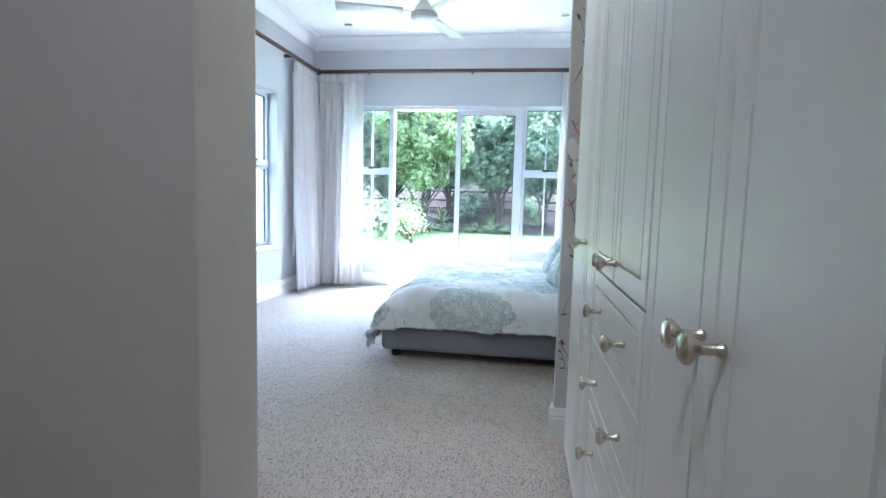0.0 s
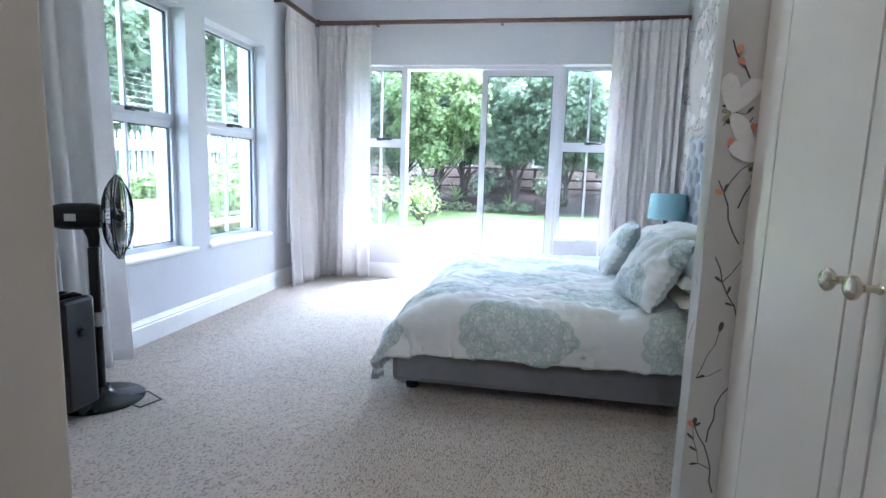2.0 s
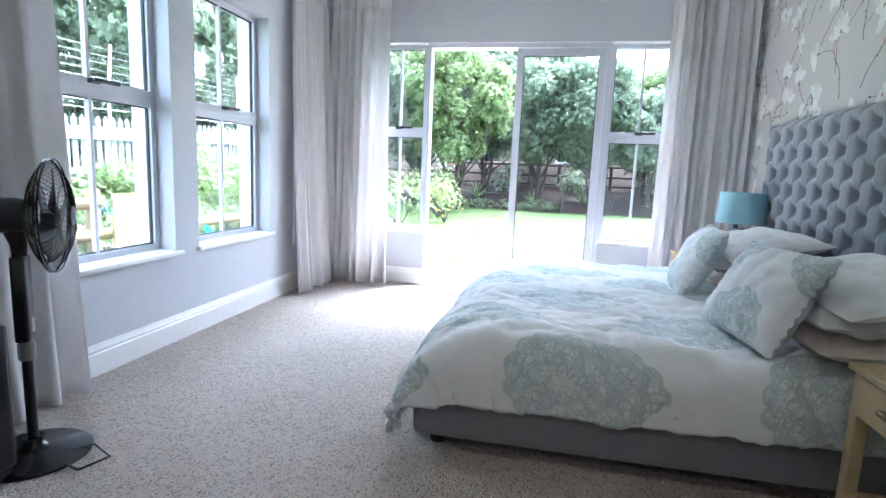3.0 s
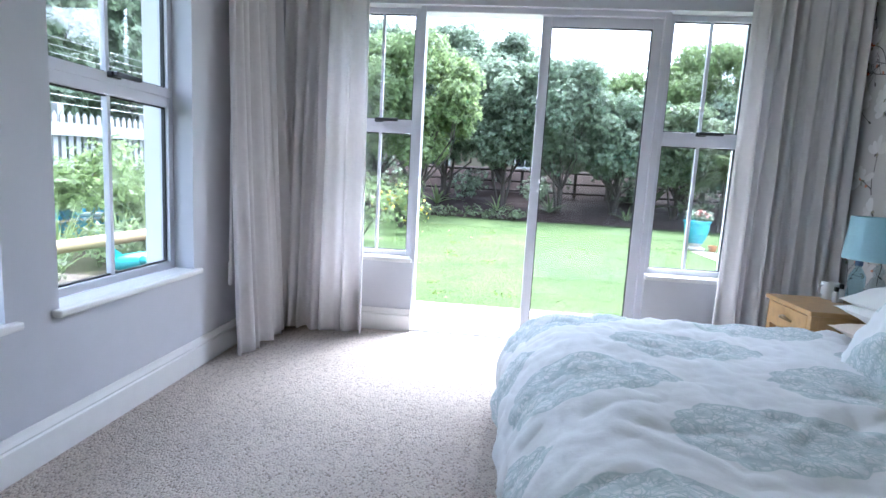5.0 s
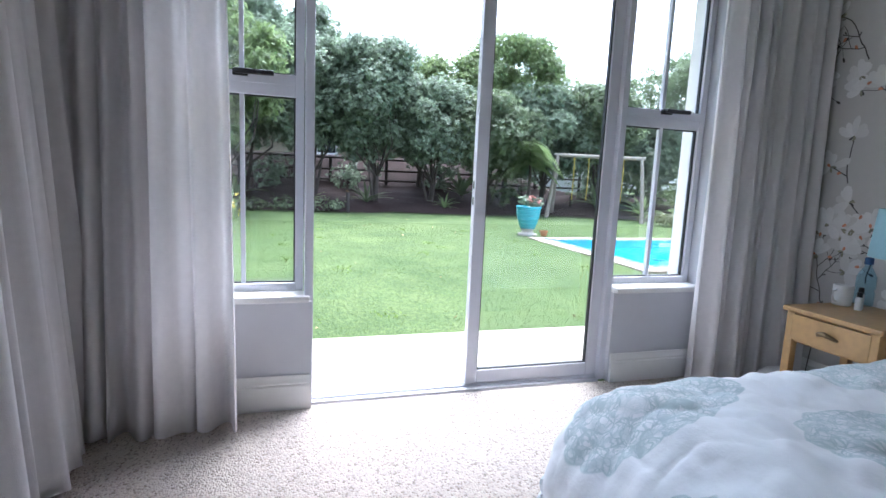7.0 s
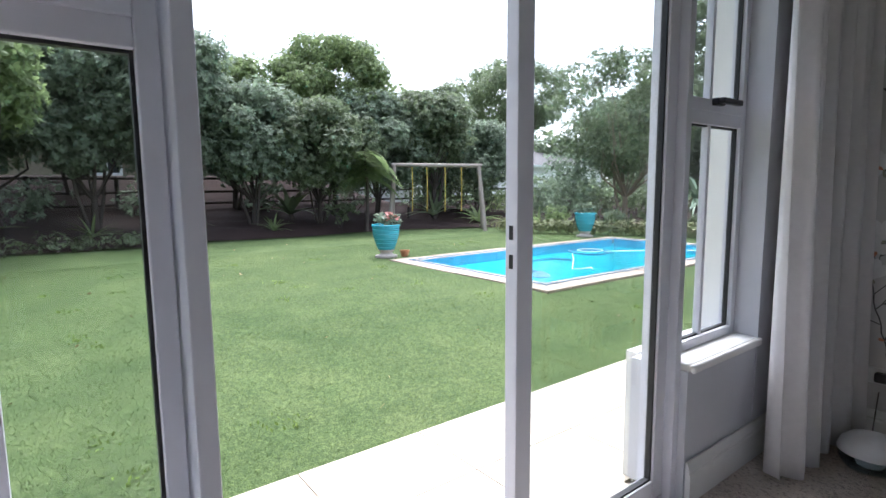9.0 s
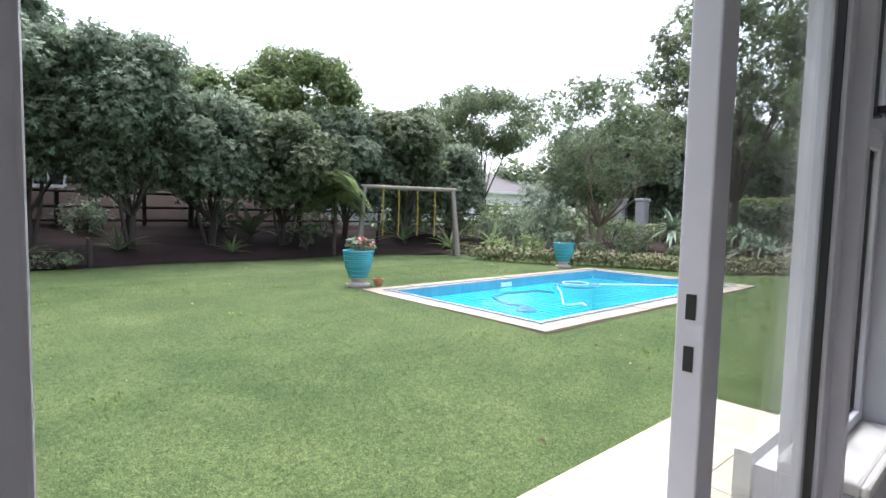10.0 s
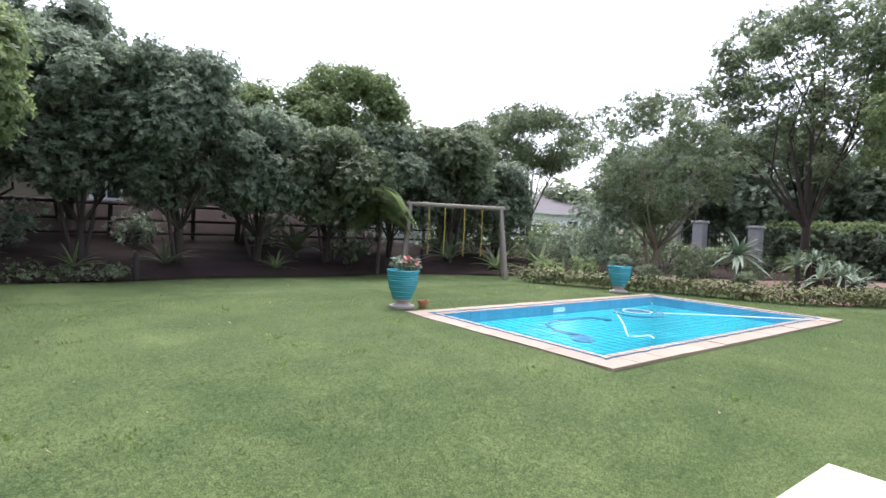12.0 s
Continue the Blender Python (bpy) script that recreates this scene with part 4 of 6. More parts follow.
# ---- bedside tables and lamps ----
def pedestal(yc, mat, label, turn=0):
    p = thing("bedside_table", label, "bedside table", (0.37, yc, 0), group="bedside tables")
    x0, x1, y0, y1 = -0.20, 0.20, -0.19, 0.19
    part("tabletop", Shape().box(x0 - 0.012, y0 - 0.012, 0.515, x1, y1 + 0.012, 0.537), mat, p, bevel=0.005)
    part("apron", Shape().box(x0 + 0.015, y0 + 0.005, 0.385, x1 - 0.005, y1 - 0.005, 0.514), mat, p)
    d = part("drawer", Shape().box(x0, y0 + 0.03, 0.395, x0 + 0.014, y1 - 0.03, 0.507), mat, p, bevel=0.003)
    part("handle", Shape().tube([(x0 - 0.001, -0.042, 0.445), (x0 - 0.016, -0.03, 0.455), (x0 - 0.022, 0, 0.462), (x0 - 0.016, 0.03, 0.455), (x0 - 0.001, 0.042, 0.445)], [0.004, 0.008, 0.011, 0.008, 0.004], 8), BRONZE, d, "antique brass cup handle", smooth=60)
    for lx, ly in ((x0 + 0.02, y0 + 0.02), (x0 + 0.02, y1 - 0.02), (x1 - 0.02, y0 + 0.02), (x1 - 0.02, y1 - 0.02)):
        part("leg", Shape().box(lx - 0.018, ly - 0.018, 0, lx + 0.018, ly + 0.018, 0.515), mat, p, bevel=0.003)
    part("shelf", Shape().box(x0 + 0.02, y0 + 0.02, 0.14, x1 - 0.02, y1 - 0.02, 0.156), mat, p)
    return p


pedestal(6.245, PINE, "varnished pine bedside table with one drawer")
pedestal(3.88, PINE_PALE, "pale pine bedside table with one drawer")


def table_lamp(x, y):
    lamp = thing("table_lamp", "bedside lamp with pale blue drum shade and glass base", "table lamp", (x, y, 0.537), group="bedside lamps")
    part("base", Shape().lathe([(0.05, 0), (0.055, 0.008), (0.02, 0.02), (0.035, 0.05), (0.045, 0.09), (0.03, 0.13), (0.016, 0.16), (0.026, 0.185), (0.014, 0.205), (0.012, 0.215)], seg=20), CRYSTAL, lamp, "clear glass base", smooth=40)
    part("stem", Shape().lathe([(0.006, 0.215), (0.006, 0.33)], seg=10), CHROME, lamp)
    sh = Shape()
    for r0, r1 in ((0.15, 0.14),):
        sh.lathe([(0.145, 0.235), (0.15, 0.235), (0.135, 0.435), (0.131, 0.435)], seg=36)
        sh.f = sh.f[:-2]
        k = 36
        sh.f += [(3 * k + i, 3 * k + (i + 1) % k, (i + 1) % k, i) for i in range(k)]
    part("shade", sh, SHADE_BLUE, lamp, "pale blue fabric drum shade", smooth=40)


table_lamp(0.52, 6.20)
table_lamp(0.52, 3.88)

mug = thing("mug", "white china mug on the pine bedside table", "mug", (0.44, 6.40, 0.537))
part("cup", Shape().lathe([(0.030, 0), (0.036, 0.004), (0.038, 0.05), (0.039, 0.09), (0.036, 0.09), (0.034, 0.01), (0.001, 0.008)], seg=24), WHITE_PLASTIC, mug, smooth=40)
part("handle", Shape().tube([(-0.036, 0, 0.072), (-0.058, 0, 0.066), (-0.062, 0, 0.045), (-0.054, 0, 0.024), (-0.036, 0, 0.018)], 0.005, 8), WHITE_PLASTIC, mug, smooth=60)
bottle = thing("water_bottle", "blue plastic water bottle on the bedside table", "bottle", (0.55, 6.385, 0.537))
part("body", Shape().lathe([(0.034, 0), (0.038, 0.006), (0.038, 0.06), (0.033, 0.07), (0.038, 0.08), (0.037, 0.13), (0.02, 0.165), (0.014, 0.172), (0.014, 0.185)], seg=24), BLUE_GLASS, bottle, smooth=40)
part("cap", Shape().lathe([(0.017, 0.185), (0.017, 0.212), (0.012, 0.216)], seg=18), material("dark_blue_cap", (0.03, 0.09, 0.22), 0.4), bottle, smooth=40)
for x, y, c in ((0.455, 6.335, 0.09), (0.42, 6.315, 0.075)):
    vial = thing("medicine_bottle", "small white bottle with dark cap on the bedside table", "bottle", (x, y, 0.537), group="small bottles")
    part("body", Shape().lathe([(0.013, 0), (0.014, 0.003), (0.014, c * 0.65), (0.009, c * 0.75)], seg=14), WHITE_PLASTIC, vial, smooth=40)
    part("cap", Shape().lathe([(0.0105, c * 0.75), (0.0105, c), (0.008, c + 0.002)], seg=14), BLACK, vial, smooth=40)

puri = thing("air_purifier", "white domed air washer on clear bowl by the curtain", "air purifier", (0.47, 6.66, 0))
puri.scale = (0.85, 0.85, 0.85)
part("bowl", Shape().lathe([(0.07, 0), (0.10, 0.012), (0.122, 0.05), (0.118, 0.085), (0.115, 0.085), (0.118, 0.05), (0.097, 0.016), (0.001, 0.012)], seg=32), CRYSTAL, puri, "clear plastic water bowl", smooth=50)
part("hood", Shape().lathe([(0.125, 0.082), (0.128, 0.09), (0.115, 0.125), (0.085, 0.152), (0.04, 0.168), (0.001, 0.172)], seg=32), WHITE_PLASTIC, puri, "white domed hood", smooth=50)
part("motor", Shape().lathe([(0.05, 0.02), (0.055, 0.03), (0.05, 0.08)], seg=20), WHITE_PLASTIC, puri)
part("cable", Shape().tube([(0.12, -0.02, 0.07), (0.15, -0.05, 0.02), (0.2, -0.02, 0.006), (0.26, 0.06, 0.006), (0.28, 0.05, 0.28)], 0.003, 6), BLACK, puri)
sock = thing("power_socket", "white wall socket with a black plug on the wallpaper", "power socket", (XR, 6.7, 0.3))
part("plate", Shape().box(-0.01, -0.06, -0.035, 0, 0.06, 0.035), WHITE_PLASTIC, sock, bevel=0.003)
part("plug", Shape().box(-0.045, -0.025, -0.02, -0.01, 0.02, 0.02), BLACK, sock, bevel=0.006)


# ---- pedestal fan ----
fan = thing("pedestal_fan", "black pedestal fan with a round wire cage", "fan", (-2.40, 3.80, 0), turn=34)
part("base", Shape().lathe([(0.17, 0), (0.172, 0.008), (0.16, 0.018), (0.06, 0.03), (0.035, 0.05), (0.03, 0.07)], seg=40), BLACK_ENAMEL, fan, "round glossy black base", smooth=40)
part("pole", Shape().lathe([(0.016, 0.06), (0.016, 0.36)], seg=16), BLACK, fan, smooth=40)
part("collar", Shape().lathe([(0.022, 0.345), (0.025, 0.355), (0.025, 0.40), (0.020, 0.41)], seg=18), material("grey_plastic", (0.35, 0.35, 0.36), 0.4), fan, "grey height collar", smooth=40)
part("control_column", Shape().box(-0.022, -0.035, 0.41, 0.022, 0.035, 0.70), BLACK, fan, bevel=0.01)
part("switch_panel", Shape().box(0.0225, -0.012, 0.44, 0.024, 0.012, 0.49), material("silver_label", (0.5, 0.5, 0.5), 0.4), fan)
part("neck", Shape().tube([(0, 0, 0.69), (0.0, 0, 0.74), (-0.01, 0, 0.78)], [0.02, 0.024, 0.03], 12), BLACK, fan, smooth=50)
part("motor_housing", Shape().lathe([(0.02, -0.17), (0.045, -0.165), (0.056, -0.12), (0.058, -0.02), (0.05, 0.01), (0.02, 0.02)], (0.02, 0, 0.83), 24, "x"), BLACK, fan, smooth=45)
part("label_plate", Shape().box(-0.09, -0.0595, 0.815, -0.05, -0.0565, 0.845), material("buff_label", (0.6, 0.55, 0.45), 0.5), fan)
part("hub", Shape().lathe([(0.03, 0.05), (0.032, 0.09), (0.02, 0.10), (0.001, 0.102)], (0.02, 0, 0.83), 20, "x"), BLACK, fan, smooth=45)
for i in range(5):
    a0 = i * 2 * math.pi / 5

    def blade(u, v, a0=a0):
        r, a = 0.03 + 0.125 * u, a0 + (v - 0.5) * (0.75 + 0.25 * u)
        return (0.095 + 0.03 * (v - 0.5), r * math.cos(a), 0.83 + r * math.sin(a))

    b = part("blade", Shape().grid(blade, 8, 8), BLACK, fan, smooth=60)
    k = b.modifiers.new("thickness", "SOLIDIFY")
    k.thickness = 0.002
cage = Shape()
for sgn in (-1, 1):
    for i in range(60):
        a = i * 2 * math.pi / 60
        pts = []
        for j in range(6):
            r = 0.03 + 0.155 * j / 5
            pts.append((0.095 + sgn * 0.055 * (1 - (j / 5) ** 2.6), r * math.cos(a), 0.83 + r * math.sin(a)))
        cage.tube(pts, 0.0011, 3)
for r, x in ((0.187, 0.095), (0.187, 0.105), (0.03, 0.15), (0.03, 0.04), (0.11, 0.137), (0.11, 0.053)):
    cage.tube([(x, r * math.cos(t * math.pi / 24), 0.83 + r * math.sin(t * math.pi / 24)) for t in range(49)], 0.003 if r > 0.15 else 0.0014, 5)
tagged(part("cage", cage, BLACK_ENAMEL, fan), "black wire cage", kind="stuff")
part("badge", Shape().lathe([(0.032, 0.15), (0.033, 0.155), (0.001, 0.158)], (0, 0, 0.83), 20, "x"), BLACK, fan, smooth=40)
part("cable", Shape().tube([(0.10, -0.10, 0.012), (0.16, -0.16, 0.006), (0.24, -0.1, 0.006), (0.18, -0.02, 0.02), (0.05, -0.05, 0.02)], 0.004, 6), BLACK, fan, "black mains cable")

# ---- oil heater ----
heater = thing("oil_heater", "black oil-filled column heater with ribbed fins", "heater", (-2.50, 3.55, 0))
for i in range(9):
    x = -0.19 + i * 0.048
    f = Shape()
    out = [(-0.075, 0.10), (-0.085, 0.13), (-0.085, 0.50), (-0.07, 0.535), (-0.035, 0.55), (0.035, 0.55), (0.07, 0.535), (0.085, 0.50), (0.085, 0.13), (0.075, 0.10)]
    f.prism(out, "x", x - 0.004, x + 0.004)
    for y in (-0.055, 0.0, 0.055):
        f.lathe([(0.016, 0.12), (0.021, 0.15), (0.021, 0.49), (0.016, 0.53)], (x, y, 0), 10, squash=0.7)
    part("fin", f, BLACK_ENAMEL, heater, smooth=35)
part("control_box", Shape().box(0.205, -0.075, 0.09, 0.255, 0.075, 0.535), BLACK, heater, bevel=0.015)
part("dial", Shape().lathe([(0.018, 0), (0.02, 0.006), (0.016, 0.016)], (0.255, 0, 0.40), 16, "x"), BLACK, heater, smooth=40)
for x in (-0.16, 0.15):
    part("foot_bar", Shape().box(x - 0.02, -0.12, 0.05, x + 0.02, 0.12, 0.075), BLACK, heater, bevel=0.006)
    for y in (-0.10, 0.10):
        part("castor", Shape().lathe([(0.012, -0.012), (0.026, -0.01), (0.026, 0.01), (0.012, 0.012)], (x, y, 0.026), 14, "x"), BLACK, heater, smooth=40)

# ---- ceiling fan and downlights ----
cf = thing("ceiling_fan", "white three-bladed ceiling fan at rest", "ceiling fan", (-1.08, 4.98, 0))
part("canopy", Shape().lathe([(0.06, CEIL_Z - 0.001), (0.055, CEIL_Z - 0.03), (0.015, CEIL_Z - 0.06)], seg=24), WHITE_PLASTIC, cf, smooth=40)
part("rod", Shape().lathe([(0.012, 2.50), (0.012, CEIL_Z - 0.05)], seg=12), WHITE_PLASTIC, cf, smooth=40)
part("motor", Shape().lathe([(0.015, 2.55), (0.035, 2.53), (0.085, 2.455), (0.102, 2.44), (0.102, 2.41), (0.09, 2.395), (0.06, 2.385), (0.001, 2.383)], seg=32), WHITE_PLASTIC, cf, smooth=40)
part("trim_ring", Shape().lathe([(0.1035, 2.436), (0.1035, 2.43)], seg=32), CHROME, cf)
for a in (75, 195, 315):
    ca, sa = math.cos(radians(a)), math.sin(radians(a))

    def fb(u, v, ca=ca, sa=sa):
        r, w = 0.16 + 0.50 * u, (v - 0.5) * (0.10 + 0.04 * u)
        return (r * ca - w * sa, r * sa + w * ca, 2.455 + 0.14 * w)

    b = part("blade", Shape().grid(fb, 6, 3), WHITE_PLASTIC, cf, smooth=50)
    k = b.modifiers.new("thickness", "SOLIDIFY")
    k.thickness = 0.006
    part("blade_arm", Shape().bar((0.07 * ca, 0.07 * sa, 2.45), (0.24 * ca, 0.24 * sa, 2.452), 0.03, 0.006), WHITE_PLASTIC, cf)
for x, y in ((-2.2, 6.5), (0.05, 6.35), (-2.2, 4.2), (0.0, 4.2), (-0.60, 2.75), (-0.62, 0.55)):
    # the two lit ones at y < 3 are added, out of view
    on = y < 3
    dl = thing("downlight", "small recessed ceiling downlight, added out of view and switched on" if on else "small recessed ceiling downlight, switched off", "downlight", (x, y, CEIL_Z), group="downlights")
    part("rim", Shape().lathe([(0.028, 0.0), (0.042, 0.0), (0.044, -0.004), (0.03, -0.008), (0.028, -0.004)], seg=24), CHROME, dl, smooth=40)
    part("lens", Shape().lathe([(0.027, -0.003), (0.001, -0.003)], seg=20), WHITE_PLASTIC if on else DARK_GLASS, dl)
wand = thing("curtain_wand", "thin white draw wand hanging beside the curtain", "curtain wand", (-2.70, 6.255, 0))
part("rod", Shape().tube([(0, 0, 0.42), (0.005, 0.004, 1.2), (0.02, 0.03, RAIL_Z - 0.05)], 0.006, 8), WHITE_PLASTIC, wand, smooth=60)
part("grip", Shape().lathe([(0.006, 0.40), (0.010, 0.41), (0.010, 0.52), (0.006, 0.53)], seg=10), WHITE_PLASTIC, wand, smooth=40)

# ---- garden: helpers for foliage ----
def quads(name, v, mat, parent=None, label=""):
    """Many separate quads (n, 4, 3) as one mesh."""
    n = len(v)
    me = bpy.data.meshes.new(name)
    me.vertices.add(n * 4)
    me.vertices.foreach_set("co", np.ascontiguousarray(v, dtype=np.float32).ravel())
    me.loops.add(n * 4)
    me.loops.foreach_set("vertex_index", np.arange(n * 4, dtype=np.int32))
    me.polygons.add(n)
    me.polygons.foreach_set("loop_start", np.arange(0, n * 4, 4, dtype=np.int32))
    me.update(calc_edges=True)
    me.materials.append(mat)
    ob = new(name, me)
    if parent:
        ob.parent = parent
    if label:
        tagged(ob, label)
    return ob


def unit(v):
    return v / np.maximum(np.linalg.norm(v, axis=1, keepdims=True), 1e-6)


def leaf_quads(p, rng, length, wide, out=None, droop=0.3):
    """A leaf at each point of p: a folded lozenge."""
    n = len(p)
    t = unit(rng.normal(size=(n, 3)) + (out * 0.8 if out is not None else 0) - np.array([0, 0, droop]))
    s = unit(np.cross(t, rng.normal(size=(n, 3)) + np.array([0, 0, 1.2])))
    k = rng.uniform(0.7, 1.25, size=(n, 1))
    a, b = t * length * k, s * wide * k * 0.5
    m = p + a * 0.45
    return np.stack([p, m + b, p + a, m - b], axis=1)


def clumps(rng, centres, radii, per, length, wide):
    """Twig-end rosettes of leaves over the outside of clumps, with larger shaded leaves within."""
    sets = []
    for c, r in zip(centres, radii):
        n = max(3, int(per * r * r / 6))
        d = unit(rng.normal(size=(n, 3)) + np.array([0, 0, 0.30]))
        p = np.array(c) + d * r * (rng.uniform(0.20, 1.25, size=(n, 1)) ** 0.5) * np.array([1, 1, 0.82])
        face = unit(d + np.array([0, 0, 0.55]) + rng.normal(size=(n, 3)) * 0.30)
        s1 = unit(np.cross(face, rng.normal(size=(n, 3))))
        s2 = np.cross(face, s1)
        for k in range(6):
            a = k * 1.0472 + rng.uniform(-0.35, 0.35, size=(n, 1))
            t = unit(s1 * np.cos(a) + s2 * np.sin(a) + face * rng.uniform(-0.15, 0.75, size=(n, 1)) - np.array([0, 0, 0.18]))
            b = unit(np.cross(t, face + rng.normal(size=(n, 3)) * 0.25))
            q = rng.uniform(0.65, 1.2, size=(n, 1))
            m = p + t * length * q * 0.5
            sets.append(np.stack([p, m + b * wide * q * 0.5, p + t * length * q, m - b * wide * q * 0.5], axis=1))
        k = max(2, n // 5)
        d = unit(rng.normal(size=(k, 3)))
        sets.append(leaf_quads(np.array(c) + d * r * 0.45 * rng.uniform(0.2, 1.0, size=(k, 1)), rng, length * 2.0, wide * 2.4, d))
    return np.concatenate(sets)


def tree(name, label, x, y, h, r, seed, mat, bark=None, z=0.05, low=0.3, clump=0.55, count=46, per=900, leaf=(0.12, 0.055), stems=1, lean=0.0, flat=1.0, limbs=9, shell=0.35, group="garden trees"):
    """A tapered trunk with limbs and a crown of leafy clumps; low is the share of height under the crown."""
    rng = np.random.default_rng(seed)
    rnd = random.Random(seed)
    t = thing(name, label, "tree", (x, y, z), group=group)
    zc, rz = h * (1 + low) / 2, h * (1 - low) / 2 * flat
    if flat < 1:
        zc = h - rz
    cs, rs = [], []
    while len(cs) < count:
        # clumps fill the crown, or only its outer shell
        d = rng.normal(size=3)
        d /= np.linalg.norm(d)
        k = rng.uniform(shell, 1.0) ** 0.6
        c = np.array([d[0] * r * k + lean * (d[2] + 1), d[1] * r * k, zc + d[2] * rz * k])
        q = clump * rng.uniform(0.65, 1.25)
        if c[2] + q * 0.8 > h:
            c[2] = h - q * 0.8
        cs.append(c), rs.append(q)
    wood = Shape()
    fork = max(0.25, h * low * 0.6)
    base_r = 0.012 * h + 0.02
    wood.tube([(0, 0, -0.1), (0.02, 0.01, fork * 0.5), (0.03 + lean * 0.3, 0.0, fork)], [base_r * 1.25, base_r, base_r * 0.85], 10)
    order = sorted(range(count), key=lambda i: cs[i][2])
    for i in order[count // 8 :: max(1, count // limbs)]:
        c = cs[i]
        a = rnd.uniform(0, 6.3)
        mid = (c[0] * 0.5 + 0.08 * h * math.cos(a), c[1] * 0.5 + 0.08 * h * math.sin(a), fork + (c[2] - fork) * rnd.uniform(0.35, 0.6))
        wood.tube([(0.03 + lean * 0.3, 0, fork * 0.9), mid, tuple(c)], [base_r * 0.5, base_r * 0.26, base_r * 0.06], 6)
    for i in range(stems):
        a = i * 2.3 + seed
        wood.tube([(0.06 * math.cos(a), 0.06 * math.sin(a), -0.1), (0.25 * math.cos(a), 0.25 * math.sin(a), fork), (0.5 * math.cos(a), 0.5 * math.sin(a), zc)], [base_r * 0.7, base_r * 0.5, base_r * 0.2], 7)
    part("trunk", wood, bark or BARK, t, smooth=60)
    quads("crown", clumps(rng, cs, rs, per, *leaf), mat, t)
    return t


def shrub(name, label, x, y, r, h, seed, mat, per=1100, leaf=(0.09, 0.04), z=0.04, flower=None, cat="shrub", group="garden shrubs"):
    rng = np.random.default_rng(seed)
    t = thing(name, label, cat, (x, y, z), group=group)
    cs, rs = [], []
    for i in range(9):
        a, k = rng.uniform(0, 6.28), rng.uniform(0, 1) ** 0.5
        cs.append((r * k * 0.8 * math.cos(a), r * k * 0.8 * math.sin(a), h * rng.uniform(0.25, 0.78)))
        rs.append(max(0.08, r * rng.uniform(0.35, 0.6)))
    s = Shape()
    for c in cs[:6]:
        s.tube([(0, 0, -0.02), (c[0] * 0.5, c[1] * 0.5, c[2] * 0.6), c], [0.014, 0.009, 0.003], 5)
    tagged(part("stem", s, BARK, t), kind="stuff")
    quads("foliage", clumps(rng, cs, rs, per, *leaf), mat, t)
    if flower:
        v = clumps(rng, cs, [q * 1.08 for q in rs], 45, 0.032, 0.032)
        tagged(quads("flowers", v, flower, t), kind="stuff")
    return t


def tuft(name, label, x, y, n, length, seed, mat, z=0.05, wide=0.05, stem=0.0, cat="plant", group="bed plants", rise=(0.5, 1.3)):
    """Arching strap leaves from one crown."""
    rnd = random.Random(seed)
    t = thing(name, label, cat, (x, y, z), group=group)
    if stem:
        part("stem", Shape().tube([(0, 0, -0.05), (0.03, 0, stem * 0.5), (0, 0, stem + 0.05)], [0.07, 0.06, 0.05], 8), BARK, t, smooth=60)
    for i in range(n):
        a, up = i * 2.399 + rnd.uniform(-0.3, 0.3), rnd.uniform(*rise)
        L, w = length * rnd.uniform(0.75, 1.15), wide * rnd.uniform(0.8, 1.2)
        s = Shape()
        rows = []
        for j in range(7):
            u = j / 6
            rr, zz = L * math.cos(up) * u * (1 + 0.25 * u), L * (math.sin(up) * u - 0.55 * u * u * math.cos(up))
            ww = w * (1 - u) ** 0.7 * (0.6 + 0.8 * min(1, u * 4)) / 2
            cx, cy = rr * math.cos(a), rr * math.sin(a)
            rows += [(cx - ww * math.sin(a), cy + ww * math.cos(a), stem + zz + ww * 0.4), (cx, cy, stem + zz), (cx + ww * math.sin(a), cy - ww * math.cos(a), stem + zz + ww * 0.4)]
        s.v = rows
        s.f = [(j * 3 + k, j * 3 + k + 1, j * 3 + k + 4, j * 3 + k + 3) for j in range(6) for k in (0, 1)]
        part("leaf", s, mat, t, smooth=80)
    return t


def fern_tree(x, y, h, n, length, seed):
    """Feathery fronds on a thin trunk."""
    rnd, rng = random.Random(seed), np.random.default_rng(seed)
    t = thing("feathery_tree", "young tree with long feathery light green fronds", "tree", (x, y, 0.05))
    part("trunk", Shape().tube([(0, 0, -0.1), (0.05, 0, h * 0.5), (0, 0.03, h)], [0.05, 0.04, 0.03], 8), BARK, t, smooth=60)
    for i in range(n):
        a, up, reach, droop = i * 2.399, rnd.uniform(0.0, 0.9), length * rnd.uniform(0.6, 1.15), rnd.uniform(0.7, 1.2)
        pts, sets = [], []
        for j in range(26):
            u = j / 25
            r = reach * u
            c = np.array([r * math.cos(a) * math.cos(up), r * math.sin(a) * math.cos(up), h - 0.022 * i + reach * (math.sin(up) * u - droop * u * u)])
            side = np.array([-math.sin(a), math.cos(a), -0.35])
            wide = 0.27 * math.sin(math.pi * min(1, u * 0.9 + 0.1)) + 0.02
            for sg in (-1, 1):
                e = c + np.array([side[0] * sg, side[1] * sg, side[2]]) * wide
                d = np.array([math.cos(a), math.sin(a), 0]) * 0.021
                sets.append([c - d, c + d, e + d, e - d * 0.4])
            pts.append(tuple(c))
        tagged(quads("frond", np.array(sets), FERN_LEAF, t), kind="stuff")


# ---- ground ----
def lawn_z(y):
    return -0.075 + 0.105 * (lambda k: k * k * (3 - 2 * k))(min(1, max(0, (y - 8.1) / 2.0)))


